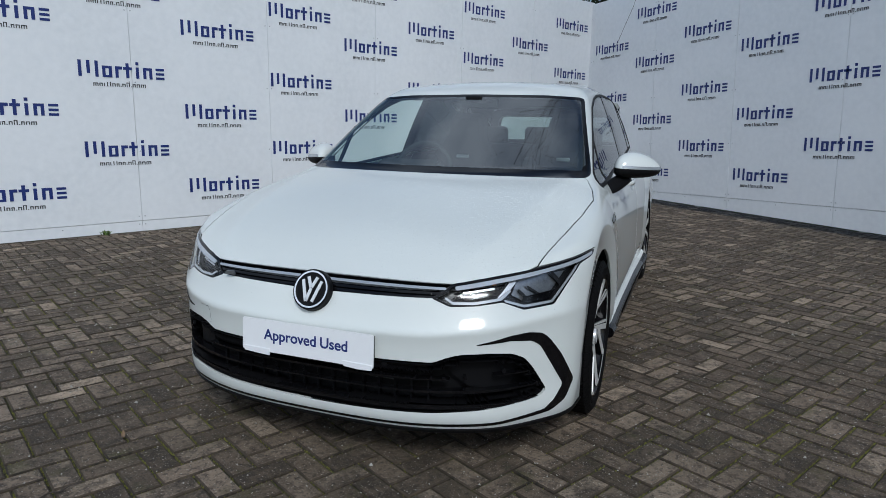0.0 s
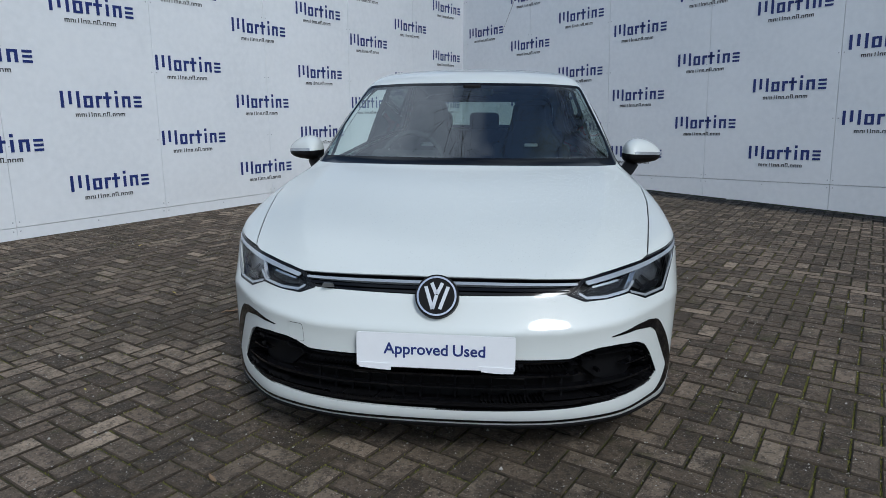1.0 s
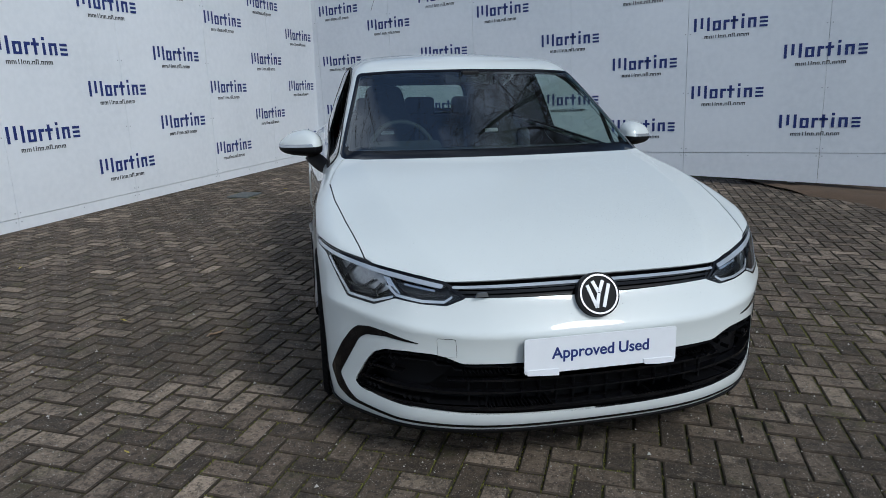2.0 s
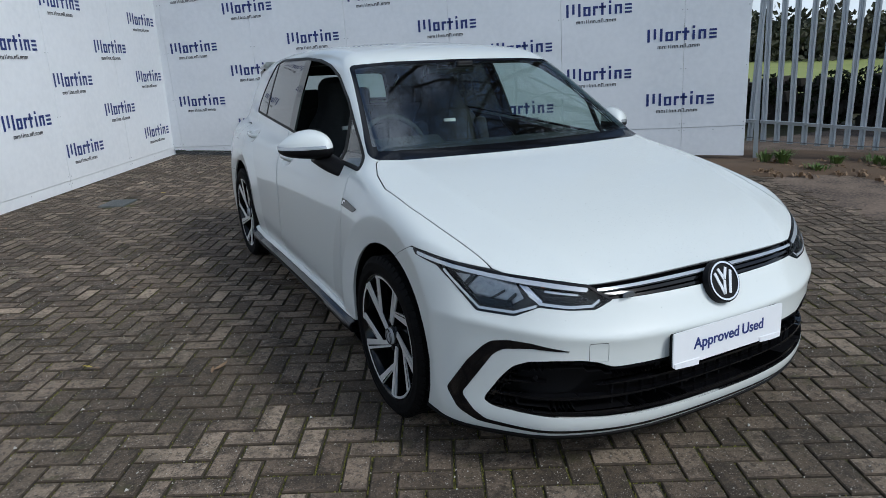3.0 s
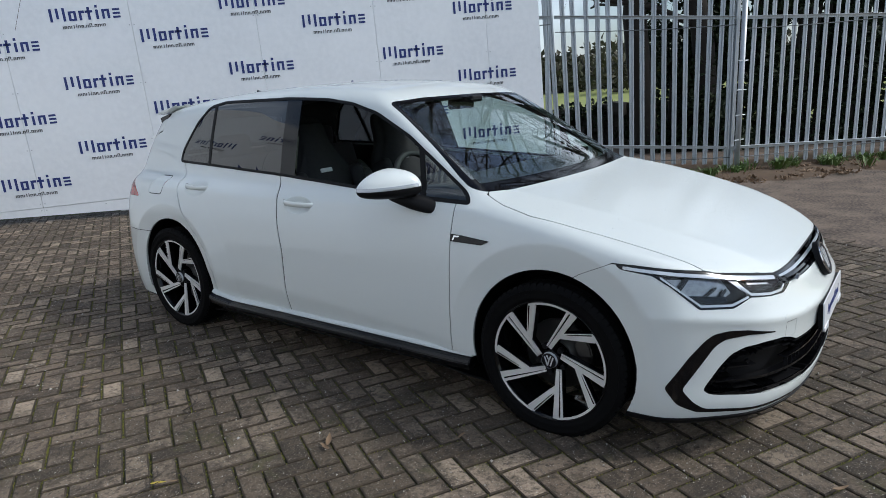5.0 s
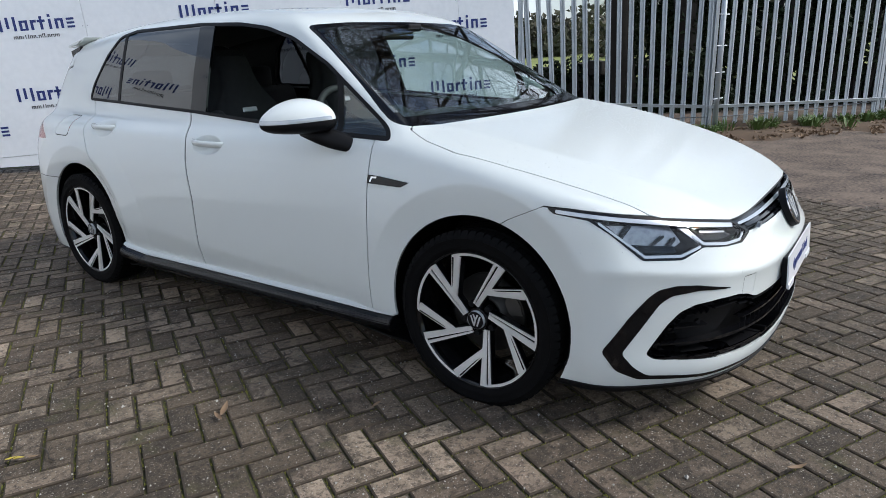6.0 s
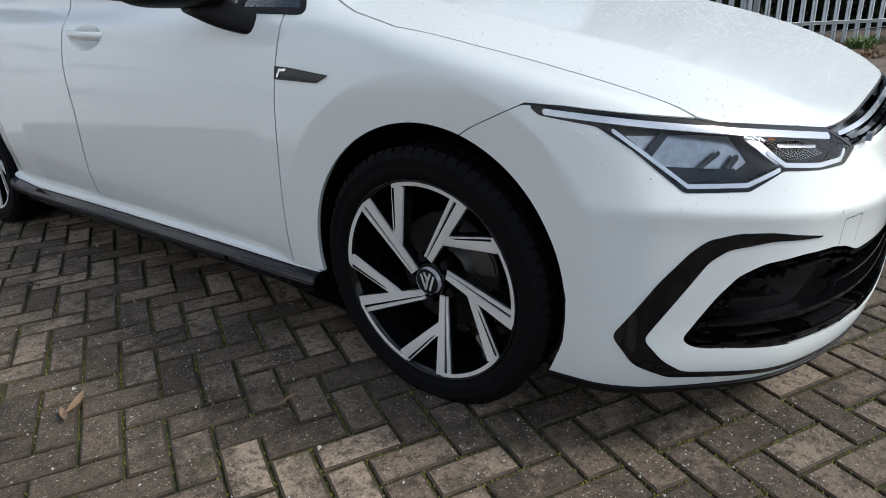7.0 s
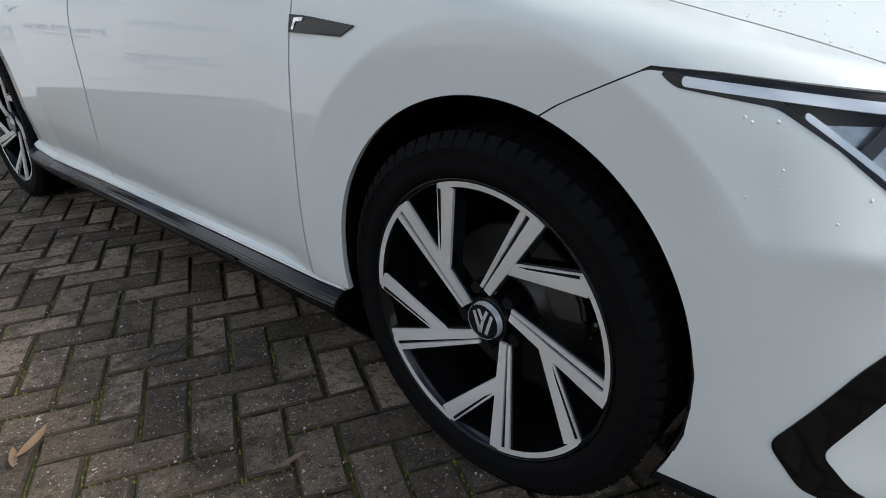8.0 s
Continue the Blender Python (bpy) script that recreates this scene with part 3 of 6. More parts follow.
car = thing("hatchback_car", "white five-door hatchback with black trim, parked on block paving", "car")


def panel(name, s, mat, parent=car, label="", shift=0.0, thick=0.0, field=body_field, push=(0, 0, 0)):
    """A skin as a mesh object whose shading follows the body; shift moves it along the normal, push by a vector, thick closes it behind."""
    if not len(s.t):
        return None
    g = gradient(field, s.v)
    g /= np.linalg.norm(g, axis=1)[:, None]
    v, t = s.v + g * shift + np.array(push), s.t
    if thick:
        e = np.concatenate([t[:, [0, 1]], t[:, [1, 2]], t[:, [2, 0]]])
        pos = np.round(v * 1e5).astype(np.int64)
        _, ids = np.unique(pos, axis=0, return_inverse=True)
        ids = ids.ravel()
        ie = ids[e]
        code = np.minimum(ie[:, 0], ie[:, 1]) * (len(v) + 1) + np.maximum(ie[:, 0], ie[:, 1])
        _, inv, cnt = np.unique(code, return_inverse=True, return_counts=True)
        rim = e[cnt[inv.ravel()] == 1]
        n = len(v)
        v = np.concatenate([v, v - g * thick])
        rim_t = np.concatenate([np.stack([rim[:, 1], rim[:, 0], rim[:, 0] + n], 1), np.stack([rim[:, 1], rim[:, 0] + n, rim[:, 1] + n], 1)])
        front = len(t)
        t = np.concatenate([t, rim_t])
    me = bpy.data.meshes.new(name)
    me.from_pydata(v.tolist(), [], t.tolist())
    me.materials.append(mat)
    smooth = np.ones(len(t), dtype=bool)
    if thick:
        smooth[front:] = False
    me.polygons.foreach_set("use_smooth", smooth)
    me.update()
    normals = np.concatenate([g, g]) if thick else g
    if not thick:
        me.normals_split_custom_set_from_vertices(normals.tolist())
    else:
        loops = normals[t.ravel()]
        face = np.repeat(np.cross(v[t[:, 1]] - v[t[:, 0]], v[t[:, 2]] - v[t[:, 0]]), 3, axis=0)
        face /= np.linalg.norm(face, axis=1)[:, None] + 1e-12
        loops[3 * front:] = face[3 * front:]
        me.normals_split_custom_set(loops.tolist())
    ob = new(name, me)
    ob.parent = parent
    if label:
        ob["label"] = label
    return ob


# outlines on the body: side ones in (y, z), nose ones in (distance round the nose, z)
DLO = rounded([(0.385, 0.905), (0.66, 0.913), (1.01, 0.935), (1.49, 0.968), (1.65, 0.979), (2.32, 1.012), (2.67, 1.026), (2.66, 1.10),
               (2.55, 1.27), (2.44, 1.36), (2.30, 1.384), (1.70, 1.386), (1.40, 1.372), (1.20, 1.345), (1.02, 1.295), (0.79, 1.186), (0.58, 1.05), (0.42, 0.945)], 0.03)
SCREEN = rounded([(-0.748, 0.952), (0.748, 0.952), (0.725, 1.02), (0.602, 1.338), (0.4, 1.350), (0.0, 1.354), (-0.4, 1.350), (-0.602, 1.338), (-0.725, 1.02)], 0.025)
REAR_GLASS = rounded([(-0.60, 1.02), (0.60, 1.02), (0.50, 1.285), (-0.50, 1.285)], 0.06)
HEAD = rounded([(1.462, 0.742), (1.38, 0.738), (1.04, 0.708), (0.85, 0.690), (0.625, 0.666), (0.515, 0.621), (0.585, 0.597), (0.69, 0.600), (0.82, 0.611),
                (0.925, 0.582), (1.10, 0.588), (1.23, 0.668), (1.31, 0.708), (1.44, 0.725)], 0.010)
STRIP = [(-0.2, 0.664), (0.17, 0.663), (0.62, 0.664), (0.52, 0.622), (0.13, 0.617), (-0.2, 0.616)]
CTRIM = rounded([(1.26, 0.295), (1.15, 0.412), (1.075, 0.472), (1.03, 0.496), (0.95, 0.506), (0.85, 0.502), (0.655, 0.474), (0.845, 0.484), (0.97, 0.474), (1.02, 0.452),
                 (1.09, 0.380), (1.178, 0.290), (1.12, 0.240), (1.06, 0.212), (0.8, 0.196), (0.4, 0.192), (-0.2, 0.192), (-0.2, 0.183), (0.4, 0.183), (0.8, 0.186), (1.10, 0.200), (1.20, 0.232)], 0.018)
INTAKE = rounded([(1.072, 0.285), (0.985, 0.375), (0.93, 0.417), (0.86, 0.438), (0.74, 0.446), (0.62, 0.444), (0.56, 0.434), (0.497, 0.414), (0.275, 0.415), (-0.3, 0.412),
                  (-0.3, 0.228), (0.11, 0.229), (0.50, 0.236), (0.80, 0.250), (1.0, 0.262), (1.04, 0.268)], 0.018)
TOW = rounded([(0.60, 0.435), (0.52, 0.435), (0.52, 0.500), (0.60, 0.500)], 0.008)
BONNET = [(0.350, 0.655), (0.345, 0.74), (0.24, 0.780), (0.10, 0.808), (-0.10, 0.798), (-0.30, 0.769), (-0.54, 0.724), (-0.61, 0.672), (-0.68, 0.55), (-0.78, 0.40), (-0.90, 0.0)]
ARCHES = ((0.0, 0.330, 0.356), (2.605, 0.338, 0.362))

# finer triangles round the nose's outlines
def nose_near(s, reach):
    c = s.v[s.t].mean(1)
    d = np.full(len(c), 9.0)
    low = np.flatnonzero((c[:, 1] < -0.15) & (c[:, 2] < 0.80))
    q = c[low]
    best = np.full(len(q), 9.0)
    for line in (HEAD, STRIP, CTRIM, INTAKE, TOW):
        best = np.minimum(best, np.abs(outline_distance(wrap(q), q[:, 2], line)))
    d[low] = best
    return d < reach


def inside_lamp(s):
    c = s.v[s.t].mean(1)
    return (c[:, 1] < 0.0) & (outline_distance(wrap(c), c[:, 2], HEAD) < 0.004)


skin = skin.refined(nose_near(skin, 0.03), body_field)
skin = skin.refined(nose_near(skin, 0.012) | inside_lamp(skin), body_field)
c = skin.v[skin.t].mean(1)
skin = skin.refined((np.abs(c[:, 0]) > 0.5) & (c[:, 1] > 0.3) & (c[:, 2] > 0.85) & (np.abs(outline_distance(c[:, 1], c[:, 2], DLO) + 0.007) < 0.02), body_field)
c = skin.v[skin.t].mean(1)
rings = np.minimum(np.abs(np.hypot(c[:, 1], c[:, 2] - 0.33) - 0.448), np.abs(np.hypot(c[:, 1] - WHEELBASE, c[:, 2] - 0.33) - 0.448))
skin = skin.refined((np.abs(c[:, 0]) > 0.7) & (rings < 0.03), body_field)
for _ in range(2):
    c = skin.v[skin.t].mean(1)
    dish = np.minimum(*[((c[:, 1] - yc) / 0.115) ** 2 + ((c[:, 2] - zc) / 0.052) ** 2 for yc, zc in HANDLES])
    skin = skin.refined((np.abs(c[:, 0]) > 0.7) & (dish < 1), body_field)
for _ in range(3):
    c = skin.v[skin.t].mean(1)
    skin = skin.refined((np.abs(c[:, 0]) > 0.7) & (np.abs(c[:, 1] - 0.36) < 0.115) & (np.abs(c[:, 2] - 0.772) < 0.024), body_field)
# wheel openings
for name, (yc, zc, r) in zip(("front", "rear"), ARCHES):
    d = np.where(np.abs(skin.v[:, 0]) > 0.4, np.hypot(skin.v[:, 1] - yc, skin.v[:, 2] - zc) - r, 9.0)
    _, skin = skin.cut(d)
    d = np.where(np.abs(under.v[:, 0]) > 0.4, np.hypot(under.v[:, 1] - yc, under.v[:, 2] - zc) - r, 9.0)
    _, under = under.cut(d)
# glass
v = skin.v
sides, skin = skin.cut(np.where((np.abs(v[:, 0]) > 0.42) & (v[:, 2] > 0.84), outline_distance(v[:, 1], v[:, 2], DLO), 9.0))
v = skin.v
front_glass, skin = skin.cut(np.where((v[:, 1] < 1.35) & (v[:, 2] > 0.90) & (v[:, 1] > 0.1), outline_distance(v[:, 0], v[:, 2], SCREEN), 9.0))
v = skin.v
back_glass, skin = skin.cut(np.where(v[:, 1] > 2.9, outline_distance(v[:, 0], v[:, 2], REAR_GLASS), 9.0))
# lamps, grille and trims of the nose
lamps, skin = skin.cut(np.where(skin.v[:, 1] < 0.4, outline_distance(wrap(skin.v), skin.v[:, 2], HEAD), 9.0))
strip, skin = skin.cut(np.where(skin.v[:, 1] < -0.5, outline_distance(wrap(skin.v), skin.v[:, 2], STRIP), 9.0))
intake, skin = skin.cut(np.where(skin.v[:, 1] < -0.3, outline_distance(wrap(skin.v), skin.v[:, 2], INTAKE), 9.0))
trims, skin = skin.cut(np.where(skin.v[:, 1] < -0.2, outline_distance(wrap(skin.v), skin.v[:, 2], CTRIM), 9.0))
# tail lamps
v = skin.v
tails, skin = skin.cut(np.where(v[:, 1] > 2.8, np.maximum(np.maximum(0.815 - v[:, 2], v[:, 2] - 0.955), np.maximum(2.985 + (v[:, 2] - 0.82) * 1.5 - v[:, 1], 0.42 - np.abs(v[:, 0]))), 9.0))
# shut lines: closed panels are cut out and the paint shrinks back from them
GAP = 0.0024


side_lines = {
    "front_door": rounded([(0.468, 0.20), (0.462, 0.53), (0.460, 0.77), (0.462, 0.925), (0.60, 1.035), (0.80, 1.165), (1.03, 1.27), (1.25, 1.335), (1.645, 1.355), (1.65, 0.975), (1.60, 0.85), (1.555, 0.60), (1.555, 0.20)], 0.02),
    "rear_door": rounded([(1.559, 0.20), (1.559, 0.60), (1.604, 0.85), (1.655, 0.975), (1.65, 1.355), (2.28, 1.355), (2.50, 1.25), (2.625, 1.045), (2.52, 0.865), (2.405, 0.71), (2.25, 0.54), (2.20, 0.40), (2.20, 0.20)], 0.02),
}
strips = []


def carve(s, func, gap=GAP):
    """Cuts the closed region func < 0 out of s with a shut line round it."""
    near, rest = s.cut(func(s.v) - gap)
    inner, line = near.cut(func(near.v) + gap)
    strips.append(line)
    return inner, rest


doors = {}
for name, outline in side_lines.items():
    for sgn in (-1, 1):
        def region(p, outline=outline, sgn=sgn):
            return np.where(p[:, 0] * sgn > 0.45, outline_distance(p[:, 1], p[:, 2], outline), 9.0)
        doors[name, sgn], skin = carve(skin, region)


def bonnet_region(p):
    ring = [(y, x) for y, x in BONNET] + [(y, -x) for y, x in BONNET[-2::-1]]
    d = outline_distance(p[:, 1], p[:, 0], ring)
    return np.where((p[:, 2] > 0.6) & (p[:, 1] < 0.6), np.maximum(d, 0.664 - p[:, 2] + 0.0), 9.0)


bonnet, skin = carve(skin, bonnet_region)
# bumper seam: from the lamp's outer corner down to the wheel opening
front_end, skin = carve(skin, lambda p: np.maximum(p[:, 1] - np.interp(p[:, 2], [0.1, 0.66, 0.69, 0.745, 0.8], [-0.09, -0.09, -0.14, -0.262, -0.30]), p[:, 2] - np.interp(wrap(p), [0.0, 0.5, 1.04, 1.38, 1.47], [0.664, 0.664, 0.7105, 0.7405, 0.7445])))
for sgn in (-1,):
    tow, front_end = carve(front_end, lambda p: np.where((p[:, 0] * sgn > 0) & (p[:, 1] < -0.5), outline_distance(wrap(p), p[:, 2], TOW), 9.0), 0.0009)
cap, skin = carve(skin, lambda p: np.where(p[:, 0] < -0.4, outline_distance(p[:, 1], p[:, 2], rounded([(2.69, 0.845), (2.70, 0.945), (2.84, 0.945), (2.86, 0.86), (2.84, 0.845)], 0.02)), 9.0))
v = skin.v
roof, skin = skin.cut(np.where(v[:, 2] > 1.2, np.maximum(np.abs(v[:, 0]) - 0.555 + 0.02 * (v[:, 1] - 1.5), np.maximum(0.85 - v[:, 1], v[:, 1] - 2.98)), 9.0))
tailgate, skin = carve(skin, lambda p: np.where(p[:, 1] > 2.6, np.maximum(np.abs(p[:, 0]) - 0.60, np.maximum(0.60 - p[:, 2], 2.984 - p[:, 1])), 9.0))
rear_end, skin = carve(skin, lambda p: np.where((p[:, 1] > 2.62) & (p[:, 2] < 0.62), np.maximum(2.66 - p[:, 1] + 0.0, p[:, 2] - 0.60), 9.0))
wings, skin = skin.pick(lambda x, y, z: (y < 0.465) & (z < 1.0))


# ==== body panels ====
def split_sides(s):
    """The two sides of a skin: (-1, right-hand), (1, left-hand)."""
    return [(g, s.pick(lambda x, y, z, g=g: x * g > 0)[0]) for g in (-1, 1)]


def islands(s, least=10):
    """The connected pieces of a skin."""
    _, ids = np.unique(np.round(s.v * 1e5).astype(np.int64), axis=0, return_inverse=True)
    t = ids.ravel()[s.t]
    mark = np.arange(t.max() + 1) if len(t) else np.zeros(0, int)
    while len(t):
        low = mark[t].min(1)
        new_mark = mark.copy()
        for k in range(3):
            np.minimum.at(new_mark, t[:, k], low)
        new_mark = new_mark[new_mark]
        if (new_mark == mark).all():
            break
        mark = new_mark
    owner = mark[t[:, 0]] if len(t) else np.zeros(0, int)
    return [Skin(s.v, s.t[owner == k]) for k in np.unique(owner) if (owner == k).sum() >= least]


def recess(name, s, depth, mat, parent, label="", field=body_field):
    """The walls and the back of a hollow behind a skin."""
    g = gradient(field, s.v)
    g /= np.linalg.norm(g, axis=1)[:, None]
    _, ids = np.unique(np.round(s.v * 1e5).astype(np.int64), axis=0, return_inverse=True)
    ids = ids.ravel()
    e = np.concatenate([s.t[:, [0, 1]], s.t[:, [1, 2]], s.t[:, [2, 0]]])
    ie = ids[e]
    code = np.minimum(ie[:, 0], ie[:, 1]) * (len(s.v) + 1) + np.maximum(ie[:, 0], ie[:, 1])
    _, inv, cnt = np.unique(code, return_inverse=True, return_counts=True)
    rim = e[cnt[inv.ravel()] == 1]
    n = len(s.v)
    v = np.concatenate([s.v - g * 0.001, s.v - g * depth])
    t = [np.stack([rim[:, 0], rim[:, 1], rim[:, 0] + n], 1), np.stack([rim[:, 1], rim[:, 1] + n, rim[:, 0] + n], 1)]
    t.append(s.t + n)
    t = np.concatenate(t)
    return link_mesh(name, v.tolist(), t.tolist(), mat, parent, label)


def band(s, line, half, space):
    """The strip of s within half of an open line in the given plane."""
    p, q = space(s.v)
    return s.cut(outline_distance(p, q, line, False) - half)


def nose_space(v):
    return wrap(v), v[:, 2]


def side_space(v):
    return v[:, 1], v[:, 2]


bonnet_ob = panel("bonnet", bonnet, paint_wet, label="white bonnet dotted with rain drops", thick=0.012)


def beads(s, count, seed, parent, keep):
    """Rain drops: small clear domes resting on a skin."""
    rng = np.random.default_rng(seed)
    a, b, c = (s.v[s.t[:, i]] for i in range(3))
    area = np.linalg.norm(np.cross(b - a, c - a), axis=1)
    i = rng.choice(len(area), count, p=area / area.sum())
    u, w = rng.random(count), rng.random(count)
    over = u + w > 1
    u[over], w[over] = 1 - u[over], 1 - w[over]
    p = a[i] + (b[i] - a[i]) * u[:, None] + (c[i] - a[i]) * w[:, None]
    p = p[keep(p, rng)]
    n = gradient(body_field, p)
    n /= np.linalg.norm(n, axis=1)[:, None]
    e1 = np.cross(n, [0.3, 0.9, 0.1])
    e1 /= np.linalg.norm(e1, axis=1)[:, None]
    e2 = np.cross(n, e1)
    r = rng.uniform(0.0008, 0.0025, (len(p), 1))
    rings = [p + (e1 * math.cos(k) + e2 * math.sin(k)) * r * f + n * r * h for f, h in ((1, 0.0), (0.75, 0.42)) for k in (2 * math.pi * j / 6 for j in range(6))] + [p + n * r * 0.58]
    verts = np.stack(rings, 1).reshape(-1, 3)
    base = np.arange(len(p))[:, None] * 13
    local = [(j, (j + 1) % 6, 6 + (j + 1) % 6) for j in range(6)] + [(j, 6 + (j + 1) % 6, 6 + j) for j in range(6)] + [(6 + j, 6 + (j + 1) % 6, 12) for j in range(6)]
    faces = (base[:, None] + np.array(local)[None]).reshape(-1, 3)
    ob = link_mesh("rain_bead", verts.tolist(), faces.tolist(), water, parent, "small clear rain drops", True)
    ob["kind"] = "stuff"


beads(bonnet, 15000, 7, bonnet_ob, lambda p, rng: rng.random(len(p)) < np.clip(0.25 + 0.9 * (p[:, 0] + 0.2), 0.12, 1))
splitter, front_end = front_end.cut(front_end.v[:, 2] - 0.172)
bumper = panel("front_bumper", front_end, paint, label="white sporty front bumper with a deep black intake", thick=0.012)
beads(front_end, 700, 8, bumper, lambda p, rng: (p[:, 2] > 0.56) & (rng.random(len(p)) < 0.5))
panel("splitter", splitter, satin_black, bumper, shift=0.006, thick=0.02)
panel("tow_eye_cover", tow, paint, bumper)
_, wings = wings.cut(np.where(wings.v[:, 1] > 0.2, wings.v[:, 2] - 0.262, 9.0))
for g, w in split_sides(wings):
    panel("front_wing", w, paint, thick=0.012)
for g, q in split_sides(skin):
    black, q = q.cut(np.where((q.v[:, 1] > 0.3) & (q.v[:, 1] < 2.3), q.v[:, 2] - 0.19, 9.0))
    frame_ob = panel("side_frame", q, paint, thick=0.012)
    for piece in islands(q.pick(lambda x, y, z: z > 0.9)[0]):
        panel("pillar_trim", piece, cabin_dark, frame_ob, shift=-0.03)
door_objects = {}
for (name, g), s in doors.items():
    door_objects[name, g] = panel("door", s, paint, thick=0.012)
    panel("door_card", s, cabin_dark, door_objects[name, g], shift=-0.035)
flap = panel("fuel_flap", cap, paint)
roof_panel = panel("roof", roof, paint, thick=0.012)
panel("headliner", roof, cabin_light, roof_panel, shift=-0.03)
gate = panel("tailgate", tailgate, paint, thick=0.012)
panel("tailgate_trim", tailgate, cabin_dark, gate, shift=-0.03)
panel("rear_bumper", rear_end, paint, thick=0.012)
for s in strips:
    for half in islands(s):
        panel("shut_line", half, gap_dark, shift=-0.004)
floor_pan = panel("underbody", under, satin_black)

# screens: black printed borders and glass
v = front_glass.v
border, clear = front_glass.cut(-(outline_distance(v[:, 0], v[:, 2], SCREEN) + np.where(v[:, 2] < 1.0, 0.030, 0.016)))
screen = panel("windscreen", clear, screen_glass, label="windscreen with bare branches mirrored in it")
panel("screen_border", border, gloss_black, screen)
v = back_glass.v
border, clear = back_glass.cut(-(outline_distance(v[:, 0], v[:, 2], REAR_GLASS) + 0.03))
back = panel("rear_window", clear, rear_glass)
panel("screen_border", border, gloss_black, back)
for g, s in split_sides(sides):
    v = s.v
    surround, s = s.cut(-(outline_distance(v[:, 1], v[:, 2], DLO) + 0.014))
    panel("window_surround", surround, satin_black, shift=0.003, thick=0.01)
    pillar, s = band(s, [(1.585, 0.90), (1.655, 1.45)], 0.058, side_space)
    panel("door_pillar_cover", pillar, gloss_black, shift=0.002, thick=0.01)
    post, s = band(s, [(2.325, 0.95), (2.385, 1.42)], 0.012, side_space)
    panel("window_divider", post, satin_black, shift=0.002, thick=0.01)
    post, s = band(s, [(0.648, 0.88), (0.725, 1.17)], 0.014, side_space)
    panel("window_divider", post, satin_black, shift=0.002, thick=0.01)
    for k, (y0, y1, mat, text) in enumerate(((0.0, 0.69, side_glass, "quarter_window"), (0.69, 1.62, side_glass, "front_door_window"),
                                             (1.62, 2.36, privacy_glass, "rear_door_window"), (2.36, 3.0, privacy_glass, "rear_quarter_window"))):
        pane = s.pick(lambda x, y, z: (y >= y0) & (y < y1))[0]
        if text == "front_door_window" and g < 0:
            continue        # wound down on the driver's side
        ob = panel(text, pane, mat)

